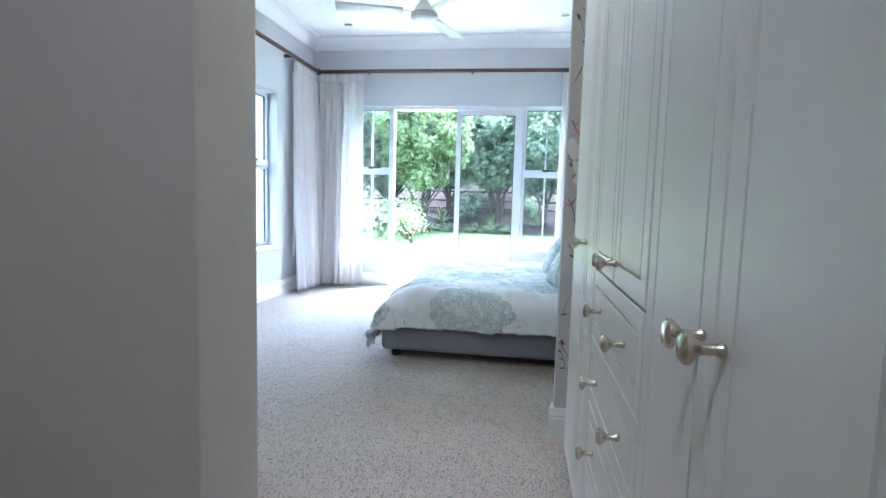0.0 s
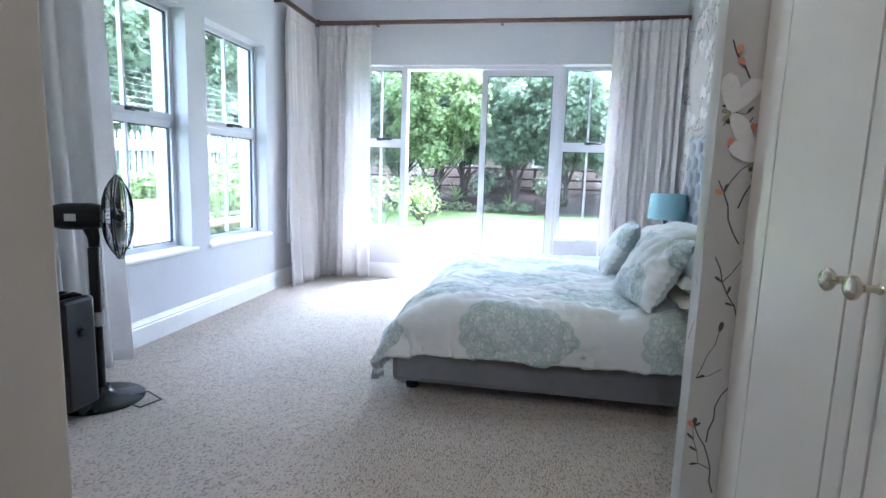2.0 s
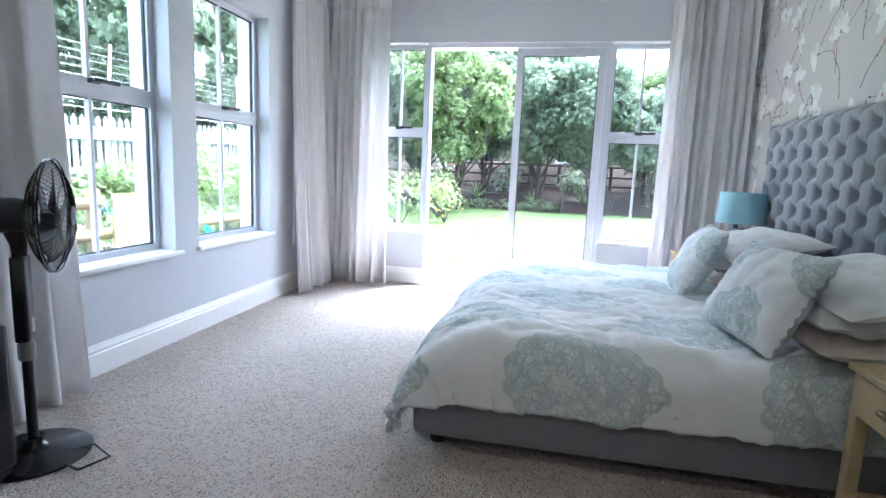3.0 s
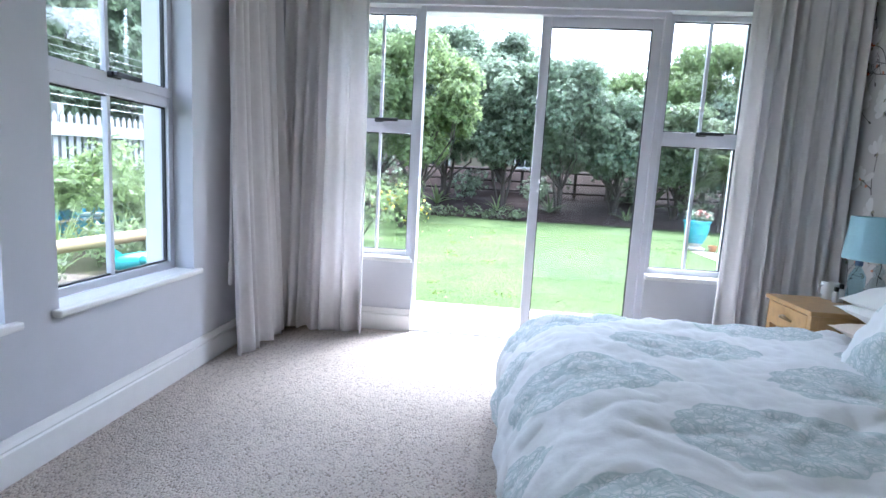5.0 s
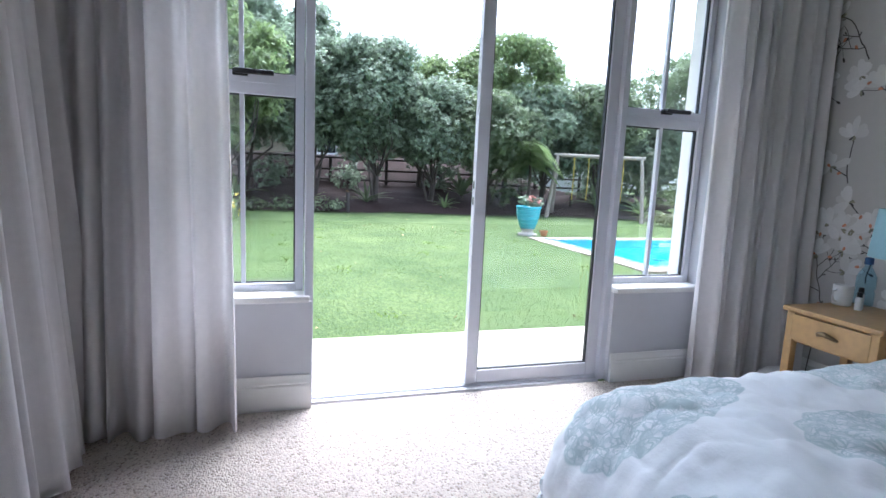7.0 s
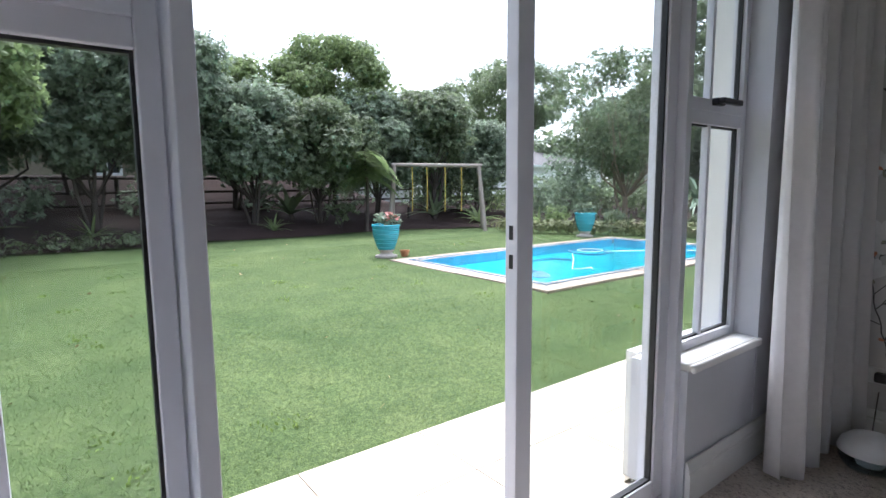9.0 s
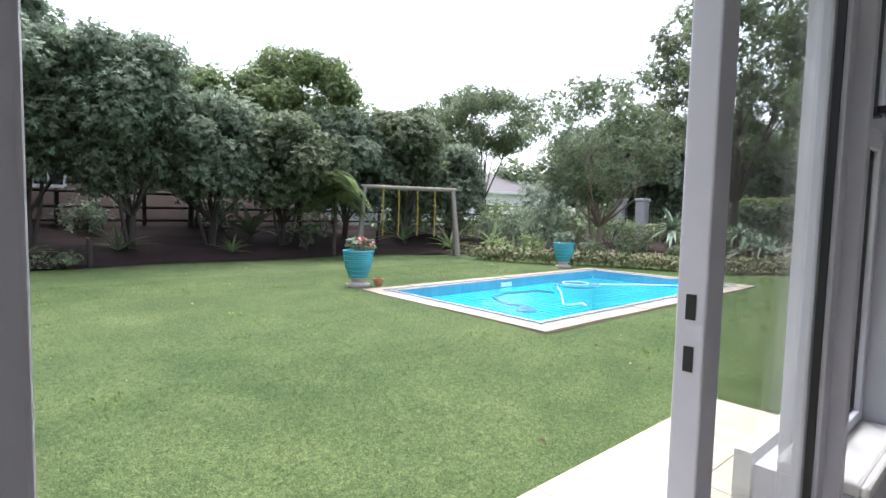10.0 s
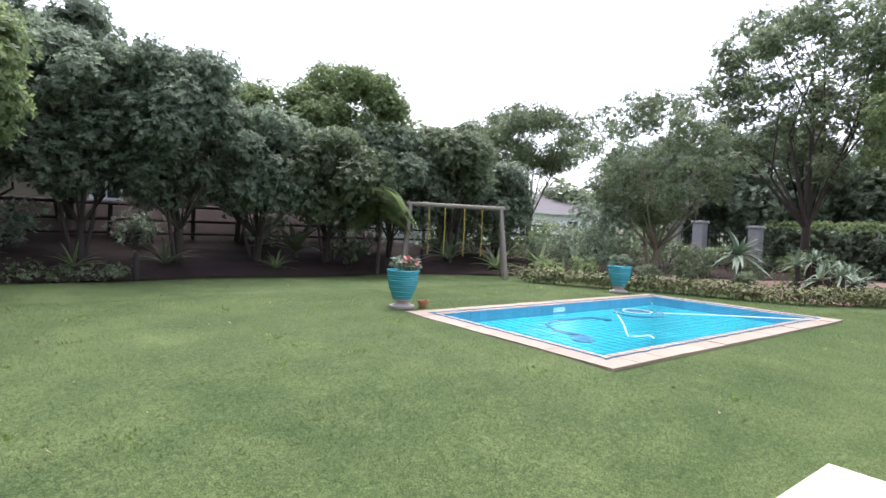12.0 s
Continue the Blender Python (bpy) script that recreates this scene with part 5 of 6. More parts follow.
PX0, PX1, PY0, PY1 = 2.02, 7.42, 9.66, 12.72
g = Shape()
ys = [-400, 7.0, 8.1, 8.35, 8.6, 8.85, 9.1, 9.4, 9.66, 10.1, 12.72, 17.0, 17.3, 18.5, 21.0, 30, 60, 450]
xs = [-400, -60, -9, 2.02, 7.42, 12, 60, 400]


def land(x, y):
    bank = 0.42 * min(1, max(0, (y - 17.3) / 3.5))
    return lawn_z(y) + bank


for j in range(len(ys) - 1):
    for i in range(len(xs) - 1):
        if xs[i] == PX0 and PY0 <= ys[j] < PY1:
            continue
        k = len(g.v)
        for a, b in ((i, j), (i + 1, j), (i + 1, j + 1), (i, j + 1)):
            g.v.append((xs[a], ys[b], land(xs[a], ys[b])))
        g.f.append((k, k + 1, k + 2, k + 3))
structure("ground", g, GRASS_GROUND, "mown green lawn with lighter weedy patches", "lawn")

# mulch bank of the back border, its edge winding
m = Shape()
EDGE = lambda x: 17.25 + 0.10 * math.sin(x * 1.7) - (max(0, x - 5.5) * 0.45)
m.grid(lambda u, v: (-14 + 36 * u, EDGE(-14 + 36 * u) + v * (24 - EDGE(-14 + 36 * u)), land(0, EDGE(-14 + 36 * u) + v * (24 - EDGE(-14 + 36 * u))) + 0.02 + 0.05 * min(1, v * 8) + 0.04 * noise.noise(Vector((u * 60, v * 14, 0))) + 0.95 * min(1, max(0, (v - 0.52) / 0.25)) * min(1, max(0, (8 - (-14 + 36 * u)) / 3))), 140, 40)
structure("border_bed", m, MULCH, "dark bark mulch bank under the trees", "flower bed", smooth=60)

# grass blades on the nearer lawn
rng = np.random.default_rng(11)


def grass(name, n, x0, x1, y0, y1, h, mat, label):
    x, y = rng.uniform(x0, x1, n), y0 + (y1 - y0) * rng.uniform(0, 1, n) ** 1.2
    keep = ~((x > PX0 - 0.02) & (x < PX1 + 0.02) & (y > PY0 - 0.02) & (y < PY1 + 0.02)) & ~((x < 1.76) & (y < 8.13))
    x, y = x[keep], y[keep]
    n = len(x)
    k = np.clip((y - 8.1) / 2.0, 0, 1)
    z = -0.078 + 0.105 * k * k * (3 - 2 * k)
    p = np.stack([x, y, z], axis=1)
    a = rng.uniform(0, 6.28, n)
    s = np.stack([np.cos(a), np.sin(a), np.zeros(n)], axis=1) * (0.0015 * rng.uniform(0.7, 1.4, (n, 1)))
    tip = np.stack([rng.normal(0, 0.9, n), rng.normal(0, 0.9, n), np.ones(n)], axis=1) * (h * rng.uniform(0.5, 1.2, (n, 1)))
    ob = quads(name, np.stack([p - s, p + s, p + tip + s * 0.25, p + tip - s * 0.25], axis=1), mat)
    tagged(ob, label, "grass", kind="stuff")


grass("grass", 300000, -5, 9, 7.35, 15.0, 0.017, GRASS_BLADE, "short mown grass blades of the lawn")
pv = []
for i in range(44):
    cx, cy = rng.uniform(-3.5, 6), rng.uniform(8.4, 14)
    if PX0 - 0.4 < cx < PX1 + 0.4 and PY0 - 0.4 < cy < PY1 + 0.4:
        continue
    n = 26
    p = np.stack([rng.normal(cx, 0.06, n), rng.normal(cy, 0.06, n), np.full(n, lawn_z(cy) + 0.006)], axis=1)
    pv.append(leaf_quads(p, rng, 0.026, 0.014, np.tile([0, 0, 0.5], (n, 1)), -0.5))
tagged(quads("lawn_weeds", np.concatenate(pv), CLOVER), "pale green weed tufts in the lawn", "weeds", kind="stuff")
p = np.stack([rng.uniform(-3.5, 9, 150), rng.uniform(8.3, 16, 150), np.zeros(150)], axis=1)
p = p[~((p[:, 0] > PX0 - 0.4) & (p[:, 0] < PX1 + 0.4) & (p[:, 1] > PY0 - 0.4) & (p[:, 1] < PY1 + 0.4))]
p[:, 2] = [lawn_z(v) + 0.014 for v in p[:, 1]]
tagged(quads("fallen_leaves", leaf_quads(p, rng, 0.036, 0.020, None, 0.0), DRY_LEAF), "dry fallen leaves scattered on the lawn", "leaves", kind="stuff")

# ---- swimming pool ----
pool = thing("swimming_pool", "rectangular blue swimming pool with sandstone coping in the lawn", "swimming pool")
C = 0.33
ix0, ix1, iy0, iy1 = PX0 + C, PX1 - C, PY0 + C, PY1 - C
sh = Shape()
for a, b in (((ix0, iy0), (ix1, iy0)), ((ix1, iy0), (ix1, iy1)), ((ix1, iy1), (ix0, iy1)), ((ix0, iy1), (ix0, iy0))):
    sh.poly([(a[0], a[1], -0.95), (b[0], b[1], -0.95), (b[0], b[1], -0.05), (a[0], a[1], -0.05)])
sh.poly([(ix0, iy0, -0.95), (ix1, iy0, -0.95), (ix1, iy1, -0.95), (ix0, iy1, -0.95)])
part("shell", sh, POOL_BLUE, pool, "pale blue plaster shell")
water = part("water", Shape().poly([(ix0, iy0, -0.075), (ix1, iy0, -0.075), (ix1, iy1, -0.075), (ix0, iy1, -0.075)]), WATER, pool, "clear still water")
tile = Shape().box(-0.073, -0.004, -0.073, 0.073, 0.004, 0.073).mesh("waterline_tile", POOL_TILE)
for k in range(int((ix1 - ix0) / 0.15)):
    for y, zz in ((iy0 + 0.004, -0.03), (iy1 - 0.004, -0.03)):
        for r in (0,):
            ob = new("waterline_tile", tile)
            ob.parent, ob.location = pool, (ix0 + 0.09 + k * 0.15, y, zz - 0.15 * r)
for k in range(int((iy1 - iy0) / 0.15)):
    for x in (ix0 + 0.004, ix1 - 0.004):
        for r in (0,):
            ob = new("waterline_tile", tile)
            ob.parent, ob.matrix_basis = pool, pose(x, iy0 + 0.09 + k * 0.15, -0.03 - 0.15 * r, 0, 0, 90)
stone = Shape().box(-0.196, -C / 2, -0.05, 0.196, C / 2, 0.02)
stone = stone.mesh("coping_stone", COPING)
rnd = random.Random(5)
n = 14
step = (PX1 - PX0) / n
for k in range(n):
    for y in (PY0 + C / 2, PY1 - C / 2):
        ob = new("coping_stone", stone)
        ob.parent, ob.matrix_basis = pool, pose(PX0 + step * (k + 0.5), y, 0.024 + rnd.uniform(-0.003, 0.003), 0, 0, rnd.uniform(-0.4, 0.4)) @ Matrix.Diagonal(((step - 0.006) / 0.392, 1, 1, 1))
n = 6
step = (PY1 - PY0 - 2 * C) / n
for k in range(n):
    for x in (PX0 + C / 2, PX1 - C / 2):
        ob = new("coping_stone", stone)
        ob.parent, ob.matrix_basis = pool, pose(x, PY0 + C + step * (k + 0.5), 0.024 + rnd.uniform(-0.003, 0.003), 0, 0, 90) @ Matrix.Diagonal(((step - 0.006) / 0.392, 1, 1, 1))
part("skimmer", Shape().box(4.42, iy1 - 0.02, -0.07, 4.67, iy1 - 0.006, 0.0), WHITE_PLASTIC, pool, "white skimmer mouth")
net = thing("pool_net", "blue cord safety net stretched over the pool", "pool net")
s = Shape()
x = ix0 - 0.1
while x < ix1 + 0.1:
    s.bar((x, iy0 - 0.12, 0.048), (x, iy1 + 0.12, 0.048), 0.0028, 0.0028)
    x += 0.13
y = iy0 - 0.1
while y < iy1 + 0.1:
    s.bar((ix0 - 0.12, y, 0.052), (ix1 + 0.12, y, 0.052), 0.0028, 0.0028)
    y += 0.13
tagged(part("net_cord", s, NET, net), kind="stuff")
s = Shape()
pts = []
for k in range(40):
    pts.append((ix0 - 0.12 + (ix1 - ix0 + 0.24) * k / 39, iy0 - 0.12 + 0.03 * abs(math.sin(k * 1.3)), 0.052))
s.tube(pts, 0.006, 5)
s.tube([(p[0], iy1 + 0.12 - (p[1] - iy0 + 0.12), 0.052) for p in pts], 0.006, 5)
pts = [(ix0 - 0.12 + 0.03 * abs(math.sin(k * 1.3)), iy0 - 0.12 + (iy1 - iy0 + 0.24) * k / 29, 0.052) for k in range(30)]
s.tube(pts, 0.006, 5)
s.tube([(ix1 + 0.12 - (p[0] - ix0 + 0.12), p[1], 0.052) for p in pts], 0.006, 5)
part("edge_rope", s, NET, net, "scalloped edge rope")
hose = thing("pool_cleaner_hose", "white ribbed cleaner hose lying on the pool net", "hose")
part("hose", Shape().tube([(6.90, 9.80, 0.066), (6.59, 9.99, 0.066), (5.73, 10.73, 0.066), (4.75, 11.42, 0.066), (4.56, 11.40, 0.066), (4.0, 10.92, 0.066), (3.26, 10.35, 0.066), (3.34, 10.29, 0.066), (3.52, 10.26, 0.066), (3.42, 10.15, 0.066)], 0.0075, 8), WHITE_PLASTIC, hose, smooth=60)
part("coil", Shape().tube([(4.66 + (0.24 + 0.002 * a) * math.cos(a * 0.35), 11.14 + (0.24 + 0.002 * a) * math.sin(a * 0.35), 0.072 + a * 0.0006) for a in range(56)], 0.007, 6), NET, hose, "coiled end", smooth=60)
part("loop", Shape().tube([(4.74 + 0.19 * math.cos(a * 0.33), 11.20 + 0.19 * math.sin(a * 0.33), 0.108) for a in range(20)], 0.007, 6), WHITE_PLASTIC, hose, smooth=60)
clean = thing("pool_cleaner", "dark blue pool cleaner with trailing hose under water", "pool cleaner")
part("hose", Shape().tube([(3.62, 11.25, -0.12), (3.54, 11.40, -0.12), (3.58, 11.62, -0.12), (3.80, 11.96, -0.12), (4.22, 12.10, -0.12), (4.86, 12.02, -0.12), (5.10, 11.85, -0.15)], 0.018, 8), NET, clean, smooth=60)
part("disc", Shape().lathe([(0.13, -0.19), (0.15, -0.17), (0.08, -0.13), (0.03, -0.11)], (3.64, 11.22, 0), 24), NET, clean, smooth=50)


# ---- glazed pots ----
def glazed_pot(x, y, z, seed, flower):
    p = thing("garden_pot", "turquoise glazed ribbed pot on a stone pedestal, planted", "plant pot", (x, y, z), group="pool pots")
    prof = []
    for j in range(30):
        u = j / 29
        r = 0.125 + 0.085 * math.sin(u * 1.75) + 0.006 * math.sin(u * 75)
        prof.append((r, 0.12 + 0.36 * u))
    prof += [(0.222, 0.482), (0.224, 0.50), (0.215, 0.51), (0.19, 0.505), (0.185, 0.45), (0.001, 0.44)]
    part("pot", Shape().lathe(prof, seg=36), TURQ, p, smooth=60)
    part("pedestal", Shape().lathe([(0.17, 0), (0.17, 0.03), (0.13, 0.04), (0.095, 0.06), (0.09, 0.085), (0.12, 0.10), (0.125, 0.12), (0.001, 0.121)], seg=28), PEDESTAL, p, "weathered stone pedestal", smooth=40)
    r2 = np.random.default_rng(seed)
    cs = [(r2.uniform(-0.14, 0.14), r2.uniform(-0.14, 0.14), 0.52 + r2.uniform(0, 0.12)) for _ in range(9)]
    quads("plant", clumps(r2, cs, [0.09] * 9, 5200, 0.06, 0.03), LEAF_GREY, p)
    if flower:
        tagged(quads("flowers", clumps(r2, [(c[0] * 0.8 + 0.06, c[1] * 0.8 - 0.05, c[2] + 0.03) for c in cs[:5]], [0.07] * 5, 3200, 0.03, 0.03), PINK, p), kind="stuff")


glazed_pot(2.22, 13.12, 0.03, 3, True)
glazed_pot(7.15, 13.15, 0.03, 4, False)
small = thing("flower_pot", "small terracotta flower pot beside the pedestal", "plant pot", (2.47, 12.98, 0.03))
part("pot", Shape().lathe([(0.05, 0), (0.065, 0.07), (0.075, 0.07), (0.075, 0.10), (0.066, 0.10), (0.06, 0.03), (0.001, 0.02)], seg=20), TERRA, small, smooth=40)

# ---- swing ----
swing = thing("swing_set", "weathered pole swing frame with yellow ropes on the lawn edge", "swing")
A, B = Vector((5.10, 17.35, 1.66)), Vector((6.72, 16.1, 1.62))
ax = (B - A).normalized()
pe = Vector((-ax.y, ax.x, 0))
part("beam", Shape().tube([A - ax * 0.1, B + ax * 0.1], 0.05, 10), LOG, swing, smooth=60)
for e, sg in ((A, -1), (B, 1)):
    for s2 in (-1, 1):
        f = e + pe * s2 * 0.42 + ax * sg * 0.16
        part("leg", Shape().tube([(f.x, f.y, -0.05), (e.x + ax.x * sg * 0.02, e.y + ax.y * sg * 0.02, e.z + 0.03)], [0.055, 0.045], 10), LOG, swing, smooth=60)
for u in (0.20, 0.38, 0.60, 0.80):
    q = A + (B - A) * u
    part("rope", Shape().tube([(q.x, q.y, q.z), (q.x + 0.01, q.y, 1.1), (q.x, q.y + 0.01, 0.50)], 0.013, 6), YELLOW_ROPE, swing)
    part("hook", Shape().lathe([(0.02, -0.05), (0.025, 0), (0.02, 0.03)], (q.x, q.y, q.z - 0.05), 8), YELLOW_ROPE, swing)

# ---- back border: fence, posts, trees ----
fence = thing("boundary_fence", "dark post and rail boundary fence behind the border", "fence")
post_me = Shape().lathe([(0.05, -0.1), (0.05, 1.0), (0.03, 1.03)], seg=8).mesh("post", FENCE_DARK)
for k in range(15):
    ob = new("post", post_me)
    ob.parent, ob.location = fence, (-9 + k * 1.7, 21.0, 0.40)
for z in (0.72, 1.02, 1.36):
    part("rail", Shape().tube([(-9, 20.95, z), (3, 20.95, z + 0.02), (15, 20.95, z)], 0.035, 6), FENCE_DARK, fence)
for x, y, h in ((-0.42, 17.25, 0.45), (-3.9, 18.2, 0.5), (6.3, 18.6, 0.5)):
    st = thing("tap_post", "short dark wooden post in the mulch bed", "post", (x, y, 0.03), group="bed posts")
    part("post", Shape().lathe([(0.045, -0.05), (0.045, h), (0.035, h + 0.02)], seg=10), FENCE_DARK, st, smooth=40)
    part("tap", Shape().tube([(0, 0, h), (0, -0.02, h + 0.05), (-0.05, -0.02, h + 0.06)], 0.01, 6), BRONZE, st)

DK = "dense evergreen tree with dark glossy leaves over the border"
for i, (x, y, h, r, low, mat) in enumerate(((-4.9, 18.9, 5.2, 1.6, 0.22, LEAF_DARK), (-2.9, 19.5, 5.3, 1.3, 0.24, LEAF_DARK), (-1.15, 18.9, 4.2, 1.15, 0.28, LEAF_DARK), (0.45, 18.6, 4.15, 1.25, 0.27, LEAF_DARK), (2.0, 18.7, 3.3, 1.1, 0.28, LEAF_DARK),
                                            (3.55, 18.5, 3.0, 1.25, 0.28, LEAF_MID), (5.5, 19.0, 3.4, 1.2, 0.26, LEAF_DARK), (7.1, 18.5, 3.95, 1.05, 0.36, LEAF_MID), (8.2, 19.8, 3.3, 1.0, 0.2, LEAF_DARK), (9.3, 19.0, 2.9, 0.75, 0.12, LEAF_DARK))):
    tree("evergreen_tree", DK, x, y, h, r, 30 + i, mat, low=low, z=0.25, clump=0.47, count=int(58 * r * h / 5.0), per=4600, leaf=(0.092, 0.046), stems=2)
tree("tall_evergreen_tree", "tall dark evergreen tree rising behind the border", -1.25, 21.6, 5.6, 1.5, 66, LEAF_DARK, low=0.3, clump=0.5, count=60, per=3000, leaf=(0.13, 0.065), z=0.4)
tree("light_green_tree", "broad tree with fresh light green leaves beside the lawn", -3.25, 16.2, 4.3, 1.4, 51, LEAF_LIGHT, low=0.27, clump=0.42, count=60, per=4200, leaf=(0.10, 0.05), stems=2)
tree("domed_tree", "domed fresh green tree rising behind the border", 4.95, 20.5, 5.0, 1.8, 61, LEAF_LIGHT, low=0.30, clump=0.40, count=170, per=4200, leaf=(0.075, 0.040), z=0.35, shell=0.45)
tree("leafy_tree", "light green tree behind the fence", 2.2, 20.9, 4.25, 1.15, 62, LEAF_LIGHT, low=0.3, clump=0.42, count=44, per=3600, leaf=(0.10, 0.05), z=0.4)
tree("leafy_tree", "round leafy tree behind the swing", 11.6, 22.6, 3.4, 1.4, 63, LEAF_DARK, low=0.2, clump=0.55, count=40, per=2600, leaf=(0.14, 0.07), z=0.4)
tree("flat_topped_tree", "flat-topped thorn tree with bare lower limbs", 19.5, 27.5, 7.6, 3.8, 64, LEAF_MID, low=0.35, flat=0.72, clump=0.62, count=130, per=1500, leaf=(0.11, 0.05), z=0.3, limbs=16)
tree("shade_tree", "spreading tree with pale forked trunk behind the low hedge", 10.9, 14.7, 4.75, 2.05, 65, LEAF_MID, BARK_PALE, low=0.28, clump=0.34, count=125, per=2500, leaf=(0.080, 0.034), limbs=14)
tree("tall_tree", "tall open tree with a forked trunk by the gate", 15.0, 12.75, 7.9, 2.85, 67, LEAF_MID, BARK, low=0.34, clump=0.44, count=140, per=2100, leaf=(0.10, 0.05), limbs=16, stems=0)
tree("leafy_tree", "light green tree beside the driveway", 14.0, 9.45, 6.9, 1.8, 71, LEAF_LIGHT, BARK, low=0.24, clump=0.44, count=95, per=2100, leaf=(0.10, 0.05), limbs=14)
tree("leafy_tree", "leafy tree standing beyond the gate", 22, 21, 5.6, 2.8, 68, LEAF_DARK, low=0.10, clump=0.8, count=75, per=1500, leaf=(0.17, 0.085), z=0.1)
tree("leafy_tree", "leafy tree standing beyond the gate", 21.5, 16.6, 5.6, 2.6, 72, LEAF_DARK, low=0.08, clump=0.75, count=80, per=1600, leaf=(0.16, 0.08), z=0.1)
tree("leafy_tree", "leafy tree standing beyond the hedge", 25, 13, 5.6, 3.0, 69, LEAF_DARK, low=0.12, clump=0.9, count=60, per=1300, leaf=(0.2, 0.1), z=0.1)
tree("leafy_tree", "leafy tree standing beyond the hedge", 24, 8.5, 6.4, 3.0, 70, LEAF_MID, low=0.12, clump=0.9, count=60, per=1300, leaf=(0.2, 0.1), z=0.1)
fern_tree(4.30, 17.45, 1.95, 30, 1.05, 7)

# undergrowth
for i, (x, y, n, L, w, st) in enumerate(((-1.25, 18.2, 16, 0.55, 0.045, 0), (0.2, 18.4, 18, 0.75, 0.06, 0), (2.15, 17.85, 18, 0.5, 0.035, 0), (3.0, 19.0, 16, 1.1, 0.16, 0.15), (-3.0, 18.8, 16, 0.8, 0.08, 0), (6.9, 18.2, 18, 1.0, 0.10, 0.1),
                                          (7.9, 17.4, 16, 0.9, 0.10, 0), (9.0, 16.9, 16, 0.9, 0.12, 0.1), (7.2, 16.4, 14, 0.4, 0.04, 0), (-5.6, 18.0, 14, 0.7, 0.06, 0), (8.4, 15.6, 14, 0.6, 0.08, 0))):
    tuft("strap_leaf_plant", "clump of arching dark green strap leaves in the mulch", x, y, n, L, 80 + i, LEAF_MID if i % 2 else LEAF_LIGHT, wide=w, stem=st, z=land(0, y) + 0.05)
for i, (x, y, r, h, mt) in enumerate(((3.75, 17.75, 0.38, 0.95, LEAF_MID), (7.4, 18.9, 0.6, 1.2, LEAF_MID), (8.7, 18.0, 0.8, 1.5, LEAF_MID), (9.9, 17.2, 0.8, 1.3, LEAF_DARK), (7.6, 15.5, 0.45, 0.55, LEAF_LIGHT), (8.3, 14.9, 0.5, 0.6, LEAF_LIGHT),
                                       (9.4, 15.4, 0.7, 1.3, LEAF_DARK), (10.0, 16.0, 1.1, 2.5, LEAF_DARK), (9.0, 13.6, 0.4, 0.5, LEAF_MID), (9.7, 13.2, 0.4, 0.6, LEAF_MID), (11.9, 14.2, 0.6, 0.9, LEAF_MID), (9.6, 12.0, 0.35, 0.45, LEAF_MID), (12.6, 11.6, 0.7, 0.8, LEAF_MID), (8.9, 19.6, 1.1, 1.5, LEAF_MID), (10.6, 19.0, 1.1, 1.2, LEAF_LIGHT), (12.2, 18.4, 1.2, 1.1, LEAF_MID), (13.8, 18.6, 1.2, 1.2, LEAF_DARK), (13.2, 14.6, 0.6, 0.95, LEAF_MID), (13.9, 13.9, 0.6, 0.9, LEAF_DARK), (12.4, 13.2, 0.5, 0.75, LEAF_MID), (14.3, 12.6, 0.6, 0.9, LEAF_LIGHT), (11.6, 16.4, 0.9, 1.3, LEAF_MID), (13.0, 15.6, 0.8, 1.0, LEAF_MID), (14.8, 17.2, 1.0, 1.7, LEAF_MID))):
    shrub("shrub", "leafy green garden shrub in the border", x, y, r, h, 110 + i, mt, z=land(0, y))
for i in range(7):
    shrub("shrub", "dark shrub under the trees by the fence", -7.5 + i * 2.6, 20.5 + 0.3 * math.sin(i * 2.1), 0.75, 1.1 + 0.2 * math.sin(i * 1.7), 140 + i, LEAF_DARK, per=650, leaf=(0.11, 0.05), z=0.38, group="fence shrubs")
for i in range(7):
    shrub("ground_cover", "low green ground cover at the lawn edge", -4.4 + i * 0.6, 17.35 + 0.1 * math.sin(i * 2), 0.38, 0.22, 170 + i, LEAF_MID, per=1700, leaf=(0.05, 0.03), z=0.04, cat="ground cover", group="ground cover")
for i, (x, y, r, h, fl) in enumerate(((-2.75, 12.6, 0.42, 0.95, YELLOW), (-3.1, 13.6, 0.5, 1.1, YELLOW), (-3.3, 11.3, 0.55, 1.2, None), (-3.6, 10.2, 0.5, 1.0, None), (-3.5, 14.9, 0.6, 1.2, None))):
    shrub("flowering_shrub", "loose light green shrub with small yellow flowers" if fl else "loose light green shrub beside the lawn", x, y, r, h, 190 + i, LEAF_LIGHT, per=2200, leaf=(0.055, 0.025), z=lawn_z(y), flower=fl)

# low clipped hedge along the pool bed
hp = [(6.75, 15.3), (6.95, 14.6), (7.35, 13.75), (8.15, 12.6), (8.55, 11.5), (8.9, 10.7), (9.9, 10.1), (11.35, 9.72), (11.6, 10.1)]
hedge = thing("low_hedge", "low clipped box hedge edging the bed by the pool", "hedge")
cs, rs = [], []
for a, b in zip(hp[:-1], hp[1:]):
    L = math.hypot(b[0] - a[0], b[1] - a[1])
    k = int(L / 0.13)
    for i in range(k):
        u = i / k
        for o in (-0.09, 0.09):
            cs.append((a[0] + (b[0] - a[0]) * u + o * (b[1] - a[1]) / L, a[1] + (b[1] - a[1]) * u - o * (b[0] - a[0]) / L, 0.20 + 0.03 * math.sin(i * 0.9 + o * 20)))
            rs.append(0.19)
